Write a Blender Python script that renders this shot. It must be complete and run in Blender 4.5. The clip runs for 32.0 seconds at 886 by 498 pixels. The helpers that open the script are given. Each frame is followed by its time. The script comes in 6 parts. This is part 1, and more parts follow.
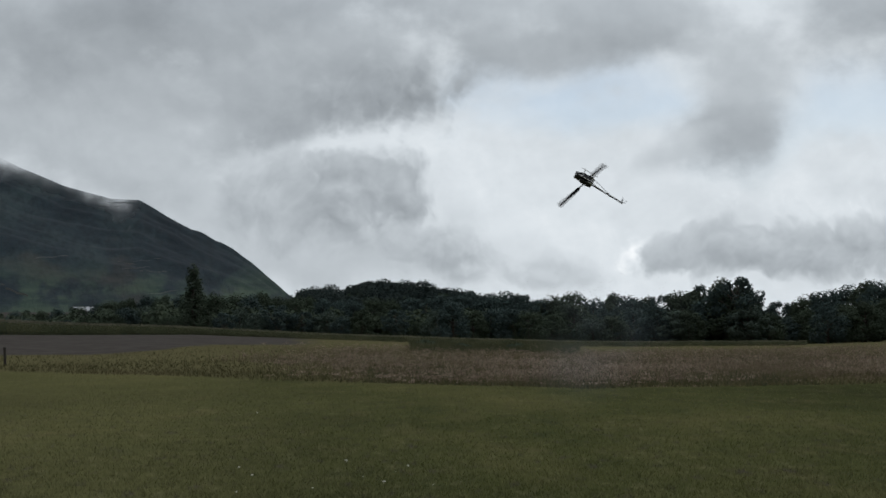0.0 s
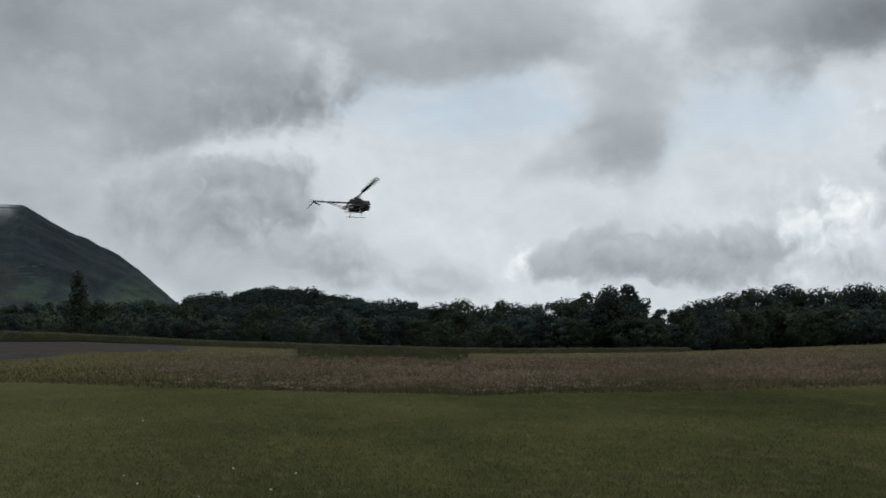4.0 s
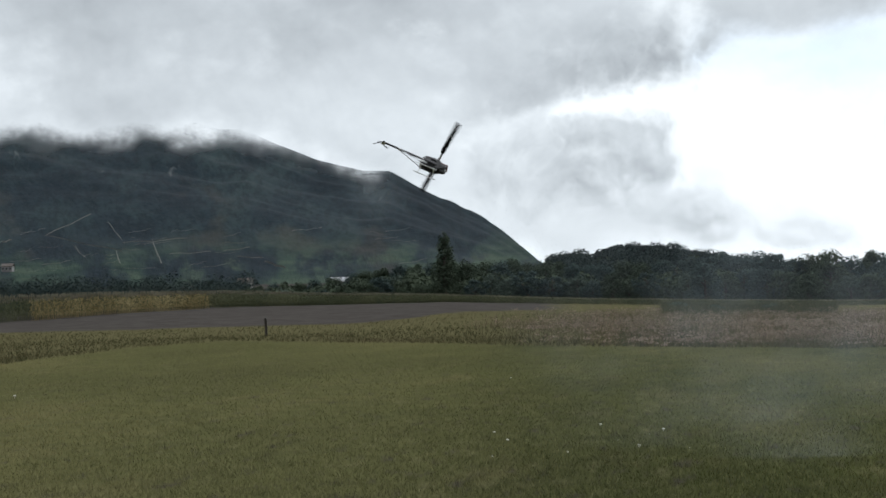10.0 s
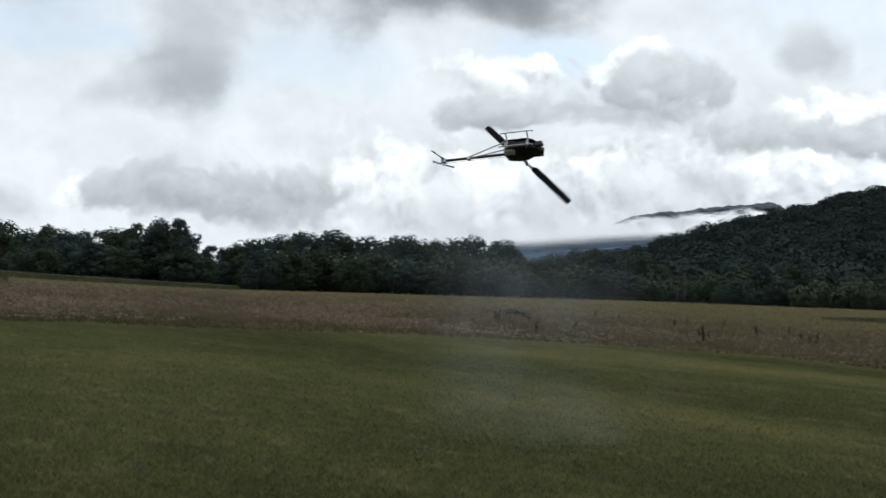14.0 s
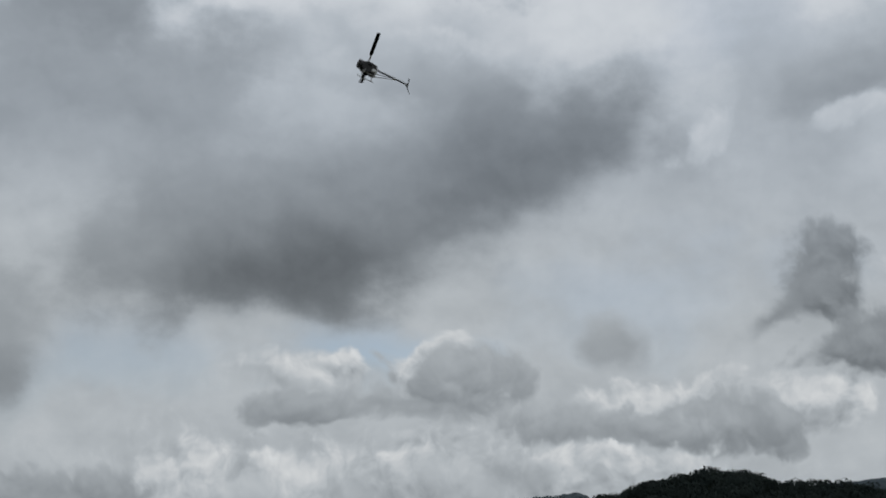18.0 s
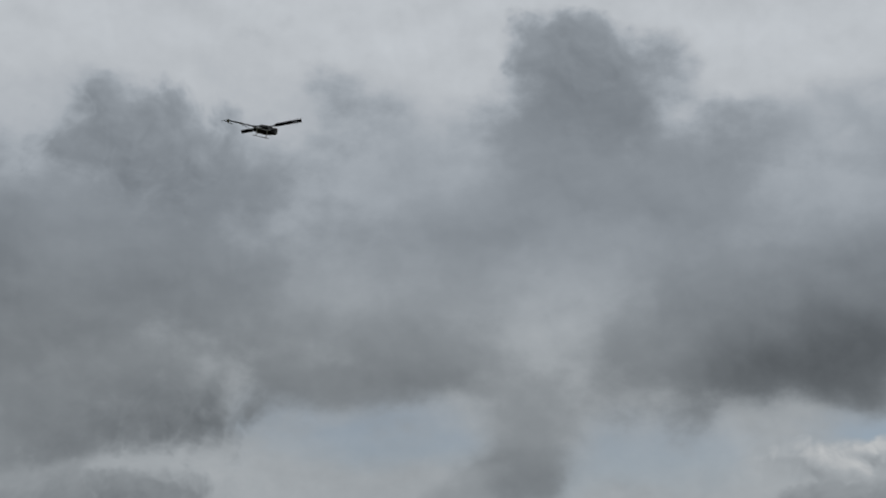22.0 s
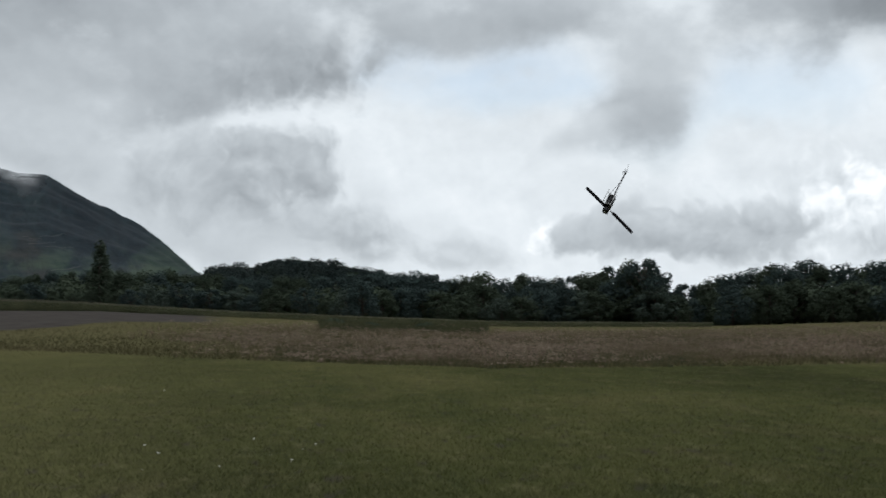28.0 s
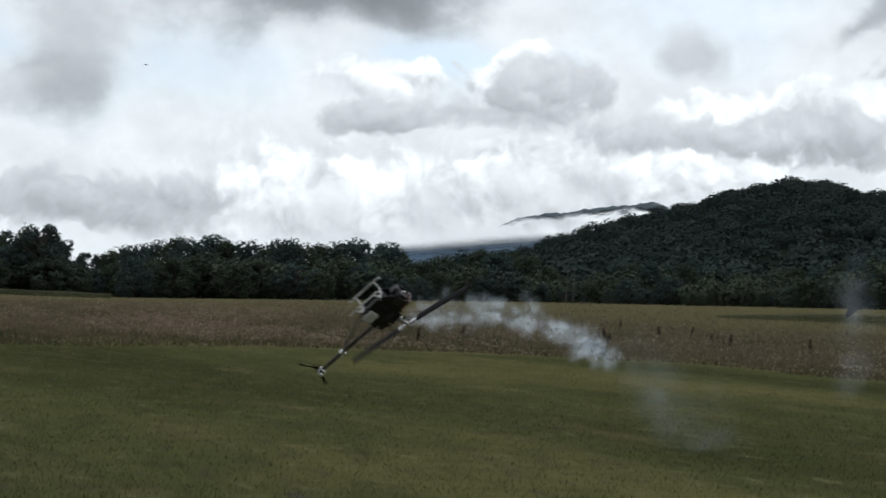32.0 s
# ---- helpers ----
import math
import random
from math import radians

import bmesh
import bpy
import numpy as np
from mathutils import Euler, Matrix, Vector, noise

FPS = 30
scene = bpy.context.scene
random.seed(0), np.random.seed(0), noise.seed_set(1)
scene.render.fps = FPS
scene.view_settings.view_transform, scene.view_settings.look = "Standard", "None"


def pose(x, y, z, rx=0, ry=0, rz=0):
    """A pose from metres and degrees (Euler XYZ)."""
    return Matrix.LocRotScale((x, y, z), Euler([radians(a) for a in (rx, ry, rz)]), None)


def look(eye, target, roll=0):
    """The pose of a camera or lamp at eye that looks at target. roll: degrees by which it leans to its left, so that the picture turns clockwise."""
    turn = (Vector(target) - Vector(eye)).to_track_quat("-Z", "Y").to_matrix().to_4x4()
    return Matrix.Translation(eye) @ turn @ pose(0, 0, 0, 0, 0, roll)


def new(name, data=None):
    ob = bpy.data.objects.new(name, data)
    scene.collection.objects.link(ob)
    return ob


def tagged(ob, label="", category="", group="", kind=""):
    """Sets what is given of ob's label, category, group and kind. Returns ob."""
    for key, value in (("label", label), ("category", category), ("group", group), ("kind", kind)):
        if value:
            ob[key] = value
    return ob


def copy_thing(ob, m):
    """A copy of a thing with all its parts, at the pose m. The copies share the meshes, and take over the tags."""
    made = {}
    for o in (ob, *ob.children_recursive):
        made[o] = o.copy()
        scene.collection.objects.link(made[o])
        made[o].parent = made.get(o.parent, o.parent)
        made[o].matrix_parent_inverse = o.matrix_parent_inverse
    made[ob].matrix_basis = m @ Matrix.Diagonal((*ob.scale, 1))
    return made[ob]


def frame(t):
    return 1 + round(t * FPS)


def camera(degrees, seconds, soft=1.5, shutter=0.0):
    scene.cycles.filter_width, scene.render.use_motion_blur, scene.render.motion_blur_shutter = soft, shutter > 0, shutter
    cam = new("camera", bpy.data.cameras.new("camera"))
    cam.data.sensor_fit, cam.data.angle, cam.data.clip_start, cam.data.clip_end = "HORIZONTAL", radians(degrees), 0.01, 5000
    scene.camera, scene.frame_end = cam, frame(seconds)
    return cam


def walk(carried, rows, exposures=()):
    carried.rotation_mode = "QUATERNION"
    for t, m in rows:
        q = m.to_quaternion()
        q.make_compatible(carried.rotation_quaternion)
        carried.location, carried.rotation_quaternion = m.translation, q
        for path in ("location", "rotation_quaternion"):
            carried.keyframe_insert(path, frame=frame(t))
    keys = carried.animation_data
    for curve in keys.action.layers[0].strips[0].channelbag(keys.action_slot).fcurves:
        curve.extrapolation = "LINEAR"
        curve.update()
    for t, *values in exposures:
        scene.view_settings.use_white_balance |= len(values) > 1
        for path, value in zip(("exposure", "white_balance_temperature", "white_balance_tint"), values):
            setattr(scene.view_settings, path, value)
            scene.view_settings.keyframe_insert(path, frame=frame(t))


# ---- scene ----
cam = camera(31.1, 32.0, soft=1.6, shutter=0.2)

# seconds, heading, tilt, lean (degrees), metres walked towards the far wood
PATH = """
0.0 -0.03 3.15 -0.14 0.0
0.5 0.49 3.02 0.06 0.0
1.0 3.01 3.42 0.20 0.0
1.5 4.73 3.72 0.49 0.0
2.0 5.90 3.93 0.43 0.0
2.5 6.36 3.94 0.02 0.0
3.0 6.20 3.77 -0.19 0.0
3.5 5.84 3.63 -0.05 0.0
4.0 3.98 3.39 -0.16 0.0
4.5 2.76 3.34 -0.29 0.0
6.5 2.40 3.84 -0.09 0.0
7.0 2.54 3.71 0.07 0.0
7.5 2.32 3.28 0.01 0.0
8.0 0.65 2.92 -0.74 0.0
8.5 -3.67 2.52 -1.02 0.0
9.0 -6.79 2.38 -1.31 0.0
9.5 -8.35 2.15 -1.25 0.0
10.0 -8.99 2.00 -1.39 0.0
10.5 -9.10 1.96 -1.30 0.0
11.0 -8.98 1.88 -1.29 0.0
11.5 -7.83 1.80 -1.23 0.0
12.0 -5.27 1.81 -1.01 0.0
12.5 -0.20 1.78 -0.17 0.0
13.0 9.01 1.86 2.00 0.0
13.5 14.30 1.71 3.25 0.0
14.0 20.04 1.62 3.67 0.0
14.5 23.25 1.57 3.84 0.0
15.5 26.40 2.70 3.60 0.0
16.5 28.25 2.57 3.23 0.0
17.0 27.74 5.91 2.66 0.0
17.5 27.39 8.51 2.48 0.0
18.0 26.48 12.51 2.10 0.0
18.5 24.64 15.78 1.69 0.0
19.0 23.09 17.89 1.67 0.0
19.5 21.39 17.55 2.49 0.0
20.0 20.81 17.34 1.82 0.0
20.5 20.13 16.72 0.69 0.0
21.0 15.65 16.62 -1.63 0.0
21.5 11.02 16.24 -2.61 0.0
22.0 7.30 15.20 2.35 0.0
23.0 -0.84 15.20 -0.46 0.0
24.0 -6.93 13.48 -3.35 0.0
24.5 -9.26 11.09 -2.82 0.0
25.0 -10.14 7.77 -2.93 0.0
25.5 -9.65 4.97 -2.89 0.0
27.5 -1.10 2.52 -0.52 0.0
28.0 3.21 2.41 0.36 0.0
28.5 8.04 2.32 1.88 0.0
29.0 12.40 2.39 2.99 0.0
29.5 16.50 2.67 3.58 1.3
30.0 20.67 2.87 3.35 3.5
30.5 24.83 3.29 4.26 5.5
31.0 27.72 3.20 3.26 7.7
31.5 26.88 2.77 2.57 9.4
32.0 24.10 1.98 2.65 9.9
"""


def eye_at(heading, tilt, lean, ahead):
    eye = Vector((ahead * math.sin(radians(25)), ahead * math.cos(radians(25)), 1.7))
    h, e = radians(heading), radians(tilt)
    return look(eye, eye + Vector((math.sin(h) * math.cos(e), math.cos(h) * math.cos(e), math.sin(e))), lean)


WAY = [[float(v) for v in line.split()] for line in PATH.split("\n") if line]
# the clip's camera brightens the dim views and darkens the open sky
LIGHTNESS = [(0, 0.0), (1, 0.0), (3, -0.11), (7, -0.02), (8, 0.12), (9, 0.30), (10, 0.62), (12, 0.70), (13, 0.42), (14, 0.28), (16.5, 0.25), (17, 0.15), (18, -0.68), (19, -0.9), (22, -1.0), (24, -0.78), (25, -0.45), (25.5, -0.35), (27.5, 0.2), (28, 0.18), (29, 0.05), (31, 0.14), (32, 0.28)]
walk(cam, [(w[0], eye_at(*w[1:])) for w in WAY], LIGHTNESS)

# ---- world: a bright broken overcast, blue showing through a few gaps ----
SUN_HEADING, SUN_HEIGHT = 28.0, 34.0
world = bpy.data.worlds.new("world")
scene.world = world
world.use_nodes = True
WT = world.node_tree
WT.nodes.clear()


def wmath(op, a, b=None, clamp=False):
    n = WT.nodes.new("ShaderNodeMath")
    n.operation, n.use_clamp = op, clamp
    for i, v in enumerate((a, b)):
        if v is None:
            continue
        if isinstance(v, (int, float)):
            n.inputs[i].default_value = v
        else:
            WT.links.new(v, n.inputs[i])
    return n.outputs[0]


def wnoise(vector, scale, detail, rough=0.55, stretch=None):
    n = WT.nodes.new("ShaderNodeTexNoise")
    n.inputs["Scale"].default_value, n.inputs["Detail"].default_value, n.inputs["Roughness"].default_value = scale, detail, rough
    if stretch:
        mp = WT.nodes.new("ShaderNodeMapping")
        mp.inputs["Scale"].default_value = stretch
        WT.links.new(vector, mp.inputs["Vector"])
        vector = mp.outputs[0]
    WT.links.new(vector, n.inputs["Vector"])
    return n


def wcolour(c, factor, a, b):
    n = WT.nodes.new("ShaderNodeMix")
    n.data_type, n.blend_type = "RGBA", c
    for s, v in (("A", a), ("B", b)):
        sock = [i for i in n.inputs if i.identifier == s + "_Color"][0]
        if isinstance(v, tuple):
            sock.default_value = (*v, 1)
        else:
            WT.links.new(v, sock)
    fs = [i for i in n.inputs if i.identifier == "Factor_Float"][0]
    if isinstance(factor, (int, float)):
        fs.default_value = factor
    else:
        WT.links.new(factor, fs)
    return [o for o in n.outputs if o.identifier == "Result_Color"][0]


ray = WT.nodes.new("ShaderNodeTexCoord").outputs["Generated"]
xyz = WT.nodes.new("ShaderNodeSeparateXYZ")
WT.links.new(ray, xyz.inputs[0])
DEG = 180 / math.pi
heading = wmath("MULTIPLY", wmath("ARCTAN2", xyz.outputs[0], xyz.outputs[1]), DEG)
height = wmath("MULTIPLY", wmath("ARCSINE", xyz.outputs[2]), DEG)


def wvec(op, a, b, c=None):
    n = WT.nodes.new("ShaderNodeVectorMath")
    n.operation = op
    for i, v in enumerate((a, b, c)):
        if v is None:
            continue
        if isinstance(v, tuple):
            n.inputs[i].default_value = v
        else:
            WT.links.new(v, n.inputs[i])
    return n.outputs["Value" if op in ("LENGTH", "DOT_PRODUCT") else "Vector"]


def band(v, lo, hi):
    n = WT.nodes.new("ShaderNodeMapRange")
    n.interpolation_type = "SMOOTHSTEP"
    WT.links.new(v, n.inputs[0])
    n.inputs[1].default_value, n.inputs[2].default_value = lo, hi
    return n.outputs[0]


# the sky as a map in degrees, bent by two sizes of noise so that no edge stays smooth
joined = WT.nodes.new("ShaderNodeCombineXYZ")
WT.links.new(heading, joined.inputs[0])
WT.links.new(height, joined.inputs[1])
flat = joined.outputs[0]
bent = wvec("MULTIPLY_ADD", wnoise(flat, 0.17, 3.0, 0.5).outputs["Color"], (3.0, 2.2, 0), wvec("SUBTRACT", flat, (1.5, 1.1, 0)))
bent = wvec("MULTIPLY_ADD", wnoise(flat, 0.75, 3.0, 0.5).outputs["Color"], (0.9, 0.7, 0), wvec("SUBTRACT", bent, (0.45, 0.35, 0)))


def fray(where):
    """Soft ragged vapour, about -0.5 to 0.5."""
    return wmath("MULTIPLY", wmath("SUBTRACT", wnoise(where, 0.24, 6.0, 0.54, (0.85, 1.15, 1.0)).outputs["Fac"], 0.5), 2.2)


def billow(where, scale=0.62, detail=3.0):
    """Rounded heads of heaped cloud, about -0.5 to 0.5."""
    v = WT.nodes.new("ShaderNodeTexVoronoi")
    v.feature = "SMOOTH_F1"
    v.normalize = True
    v.inputs["Scale"].default_value, v.inputs["Detail"].default_value = scale, detail
    v.inputs["Roughness"].default_value, v.inputs["Smoothness"].default_value = 0.55, 0.25
    WT.links.new(where, v.inputs["Vector"])
    return wmath("MULTIPLY", wmath("SUBTRACT", 0.30, v.outputs["Distance"]), 3.5)


TO_LIGHT = (0.22, 0.40, 0)
FRAY, HEAP = fray(flat), billow(bent)
EDGE = {"soft": FRAY, "heap": wmath("ADD", wmath("MULTIPLY", FRAY, 0.5), wmath("MULTIPLY", HEAP, 0.8))}
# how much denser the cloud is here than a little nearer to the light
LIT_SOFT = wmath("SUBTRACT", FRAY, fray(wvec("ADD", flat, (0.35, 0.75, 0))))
LIT_HEAP = wmath("SUBTRACT", HEAP, billow(wvec("ADD", bent, TO_LIGHT)))
GRAIN = wmath("ADD", wmath("MULTIPLY", LIT_SOFT, 0.11), wmath("MULTIPLY", LIT_HEAP, 0.03))
RELIEF = {"soft": GRAIN, "heap": wmath("ADD", wmath("MULTIPLY", LIT_SOFT, 0.10), wmath("MULTIPLY", LIT_HEAP, 0.13))}
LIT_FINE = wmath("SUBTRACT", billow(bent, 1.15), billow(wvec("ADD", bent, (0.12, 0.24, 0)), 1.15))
EDGE["head"] = EDGE["heap"]
RELIEF["head"] = wmath("ADD", wmath("MULTIPLY", LIT_HEAP, 0.34), wmath("MULTIPLY", LIT_FINE, 0.13))

# a bright veil, brightest high up towards the sun; then cloud upon cloud before it
level = wmath("ADD", 0.74, wmath("MULTIPLY", band(height, 14.0, 23.0), 0.32))
level = wmath("ADD", level, wmath("MULTIPLY", GRAIN, 1.5))
blue = 0.0


def inside(az, el, wide, high, turn):
    """How far one is in a tilted oval (1 in its middle, 0 at its rim), and how high in it."""
    c, q = math.cos(radians(turn)), math.sin(radians(turn))
    u = wmath("SUBTRACT", wvec("DOT_PRODUCT", bent, (c / wide, q / wide, 0)), (az * c + el * q) / wide)
    v = wmath("SUBTRACT", wvec("DOT_PRODUCT", bent, (-q / high, c / high, 0)), (el * c - az * q) / high)
    return wmath("SUBTRACT", 1.0, wmath("SQRT", wmath("ADD", wmath("MULTIPLY", u, u), wmath("MULTIPLY", v, v)))), v


def gap(az, el, wide, high, turn, amount):
    """A gap in which the blue shows through."""
    global blue
    depth, up = inside(az, el, wide, high, turn)
    blue = wmath("MAXIMUM", blue, wmath("MULTIPLY", band(wmath("ADD", depth, FRAY), 0.0, 1.0), amount))


def cloud(kind, az, el, wide, high, turn, top, base, soft=0.5, rag=0.7, cover=1.0):
    """One cloud: heading, height, half sizes and lean in degrees; how light its top and its base are; how soft and ragged its edge is."""
    global level, blue
    depth, up = inside(az, el, wide, high, turn)
    here = wmath("MULTIPLY", band(wmath("ADD", depth, wmath("MULTIPLY", EDGE[kind], rag)), 0.0, soft), cover)
    shade = wmath("ADD", base, wmath("MULTIPLY", band(up, -0.7, 0.8), top - base))
    shade = wmath("MULTIPLY", here, wmath("ADD", shade, RELIEF[kind]))
    rest = wmath("SUBTRACT", 1.0, here)
    level = wmath("ADD", wmath("MULTIPLY", level, rest), shade)
    blue = wmath("MULTIPLY", blue, rest)


gap(15.0, 8.0, 8.0, 2.2, 8, 0.55)
gap(23.5, 8.6, 6.0, 1.6, 4, 1.0)
gap(4.5, 8.6, 7.0, 2.2, 0, 0.6)
gap(34.0, 11.5, 8.0, 3.0, 10, 0.4)
gap(7.0, 8.2, 5.0, 1.4, 0, 0.6)
gap(37.0, 20.5, 5.0, 3.5, 0, 0.5)
# grey sheets far up
cloud("soft", -20, 11.0, 19, 8.0, -3, 0.47, 0.37, 0.9, 0.8)
cloud("soft", -3, 13.5, 20, 5.4, -4, 0.60, 0.50, 0.9, 1.0, 0.9)
cloud("soft", 11, 17.0, 15, 5.5, 0, 0.66, 0.54, 0.9, 1.0, 0.85)
cloud("soft", 22, 15.0, 18, 7.0, 18, 0.66, 0.56, 0.9, 1.0, 0.75)
cloud("soft", 39, 18.5, 10, 5.5, 10, 0.66, 0.56, 0.9, 1.2, 0.75)
cloud("soft", 5.0, 11.8, 11, 2.0, -3, 0.50, 0.45, 0.9, 1.0, 0.8)
cloud("soft", 20.5, 11.0, 5.5, 1.8, 2, 0.46, 0.40, 0.8, 1.0)
cloud("soft", -14, 10.9, 10, 2.8, -2, 0.41, 0.38, 0.9, 0.9, 0.9)
# high banks
cloud("soft", 13.2, 20.4, 5.2, 3.9, -20, 0.50, 0.42, 0.7, 0.9)
cloud("heap", 11.8, 22.4, 2.4, 2.2, 10, 0.54, 0.46, 0.6, 0.7)
cloud("soft", 16.2, 19.0, 4.5, 2.2, 0, 0.52, 0.45, 0.8, 0.9, 0.8)
cloud("heap", 28.8, 22.9, 3.0, 2.1, -8, 0.58, 0.50, 0.8, 0.8)
cloud("soft", 37.5, 25.0, 7.5, 2.6, -10, 0.52, 0.42, 0.8, 0.9)
cloud("soft", 9.2, 16.6, 5.0, 1.9, 5, 0.56, 0.48, 0.9, 1.0, 0.8)
cloud("soft", 14.5, 17.6, 8.0, 2.0, -12, 0.56, 0.48, 0.9, 1.0, 0.8)
cloud("soft", 26.0, 18.2, 7.0, 1.0, -4, 0.66, 0.56, 0.8, 1.0, 0.8)
cloud("heap", 28.6, 19.0, 1.8, 0.8, -40, 0.90, 0.80, 0.8, 0.9, 0.6)
cloud("heap", 36.2, 16.9, 1.8, 0.8, 35, 0.94, 0.80, 0.7, 0.9, 0.7)
cloud("heap", 27.0, 19.9, 4.5, 0.7, -8, 0.92, 0.80, 0.8, 0.9, 0.6)
cloud("soft", 41.0, 18.5, 3.6, 1.6, 15, 0.60, 0.48, 0.7, 0.9)
cloud("heap", 41.5, 17.4, 1.7, 0.5, 20, 0.95, 0.82, 0.6, 0.8, 0.7)
# the long dark cloud
cloud("soft", 16.5, 12.3, 8.5, 3.6, 10, 0.52, 0.40, 0.8, 0.9)
cloud("soft", 24.0, 14.0, 11.8, 4.2, 22, 0.48, 0.30, 0.65, 0.55)
cloud("soft", 29.8, 15.9, 7.0, 3.0, 24, 0.36, 0.28, 1.0, 0.5)
cloud("soft", 21.0, 11.7, 6.0, 2.4, 12, 0.31, 0.16, 1.0, 0.5)
# the bank over the mountain
cloud("soft", -5.5, 14.2, 11, 6.6, 28, 0.56, 0.43, 0.7, 0.9)
cloud("heap", -3.8, 18.0, 5.0, 2.8, -5, 0.54, 0.46, 0.6, 0.8)
cloud("heap", -21.0, 18.6, 4.4, 3.0, -15, 0.54, 0.44, 0.7, 0.8)
cloud("heap", -16.8, 18.8, 3.4, 2.4, 10, 0.56, 0.46, 0.7, 0.8)
cloud("soft", -10.6, 12.4, 4.4, 7.4, -26, 0.40, 0.29, 1.0, 0.7)
cloud("soft", -14.6, 15.6, 5.0, 2.4, -14, 0.42, 0.37, 0.9, 0.9)
cloud("soft", -16.0, 12.9, 3.4, 2.9, 0, 0.58, 0.46, 0.7, 0.7)
cloud("soft", -21.8, 12.2, 4.5, 3.8, 15, 0.42, 0.35, 1.0, 0.8)
cloud("soft", -6.5, 11.4, 6.0, 3.4, 20, 0.44, 0.39, 1.0, 0.9)
cloud("soft", -12.5, 9.4, 5.0, 2.2, 8, 0.40, 0.34, 1.0, 0.9, 0.8)
# dark ragged cloud between the mountain and the open sky
cloud("soft", 4.6, 10.6, 5.4, 1.5, 4, 0.46, 0.38, 0.8, 0.9, 0.9)
cloud("soft", -4.2, 9.6, 6.6, 2.6, 22, 0.46, 0.37, 0.8, 0.9)
cloud("heap", -2.0, 8.7, 4.4, 2.1, 8, 0.40, 0.32, 0.8, 0.8)
cloud("soft", -6.8, 7.4, 3.6, 1.7, 10, 0.40, 0.35, 0.8, 0.9)
cloud("soft", 3.2, 10.2, 3.4, 1.5, -5, 0.44, 0.38, 0.9, 0.9, 0.8)
# mist that lies against the mountain
cloud("soft", -20.0, 7.6, 10.5, 2.2, -2, 0.41, 0.45, 0.9, 0.7)
cloud("soft", -9.6, 7.9, 5.5, 2.4, -12, 0.45, 0.47, 0.9, 0.7)
cloud("soft", -10.2, 5.4, 7.2, 1.8, -22, 0.52, 0.50, 0.9, 0.7)
# heaped cloud left of the open sky
cloud("soft", -3.8, 3.4, 7.8, 2.4, -8, 0.60, 0.52, 0.8, 0.8)
cloud("heap", -5.4, 4.9, 4.0, 2.0, -8, 0.55, 0.45, 0.5, 0.7)
cloud("heap", -3.0, 5.1, 3.0, 2.0, 0, 0.50, 0.39, 0.35, 0.55)
cloud("heap", -0.6, 3.2, 3.6, 1.3, -14, 0.56, 0.47, 0.5, 0.8)
cloud("heap", 3.4, 2.5, 3.4, 0.9, 0, 0.66, 0.56, 0.6, 0.8)
# the slanting cloud in the open sky
cloud("soft", 11.2, 9.0, 3.4, 3.2, 25, 0.53, 0.46, 0.8, 0.9, 0.9)
cloud("soft", 10.2, 7.6, 3.0, 1.7, 20, 0.48, 0.39, 0.7, 0.8)
cloud("soft", 8.0, 6.4, 2.6, 0.8, 28, 0.60, 0.52, 0.8, 0.9, 0.8)
# heaped cloud over the far wood and the hill, its tops in the sun
cloud("head", 24.5, 3.9, 16, 2.7, 3, 0.72, 0.62, 0.6, 0.7, 0.95)
cloud("head", 21.6, 7.7, 3.2, 0.8, -3, 0.90, 0.70, 0.6, 0.7)
cloud("head", 22.6, 7.9, 1.4, 0.8, 0, 0.98, 0.78, 0.45, 0.6)
cloud("head", 26.0, 8.5, 1.9, 0.85, 40, 1.00, 0.82, 0.35, 0.5)
cloud("heap", 27.7, 8.1, 3.1, 1.5, 5, 0.60, 0.47, 0.5, 0.9)
cloud("heap", 24.6, 6.8, 4.6, 0.9, 0, 0.60, 0.50, 0.6, 0.9)
cloud("heap", 21.7, 6.4, 2.2, 0.8, 4, 0.58, 0.43, 0.45, 0.8)
cloud("heap", 26.4, 7.3, 2.2, 0.6, -12, 0.55, 0.46, 0.5, 0.9)
cloud("soft", 32.8, 9.4, 1.2, 1.2, 20, 0.62, 0.52, 0.8, 1.2)
cloud("head", 34.3, 7.2, 4.4, 0.95, 12, 0.96, 0.72, 0.4, 0.7)
cloud("head", 39.8, 7.5, 2.6, 1.2, -5, 0.98, 0.72, 0.4, 0.6)
cloud("heap", 31.2, 6.3, 3.4, 0.95, -2, 0.66, 0.47, 0.4, 0.9)
cloud("heap", 36.6, 6.6, 3.8, 1.6, 8, 0.60, 0.42, 0.4, 0.9)
cloud("heap", 34.0, 6.2, 2.8, 0.8, 6, 0.62, 0.46, 0.5, 0.9)
cloud("heap", 40.2, 11.9, 2.6, 1.9, 45, 0.44, 0.33, 0.6, 0.9)
cloud("soft", 38.3, 10.3, 2.6, 0.8, 35, 0.46, 0.40, 0.8, 1.0)
cloud("heap", 41.8, 9.6, 3.6, 1.3, 18, 0.46, 0.33, 0.45, 0.8)
cloud("head", 42.9, 11.6, 1.6, 0.8, 0, 0.90, 0.78, 0.7, 0.7, 0.6)
cloud("head", 18.2, 3.8, 1.9, 1.5, 10, 1.00, 0.70, 0.5, 0.7, 0.9)
cloud("head", 21.5, 3.9, 2.5, 1.5, 0, 0.98, 0.68, 0.5, 0.8, 0.9)
cloud("heap", 20.0, 3.1, 1.5, 1.4, 0, 0.72, 0.60, 0.6, 0.7, 0.8)
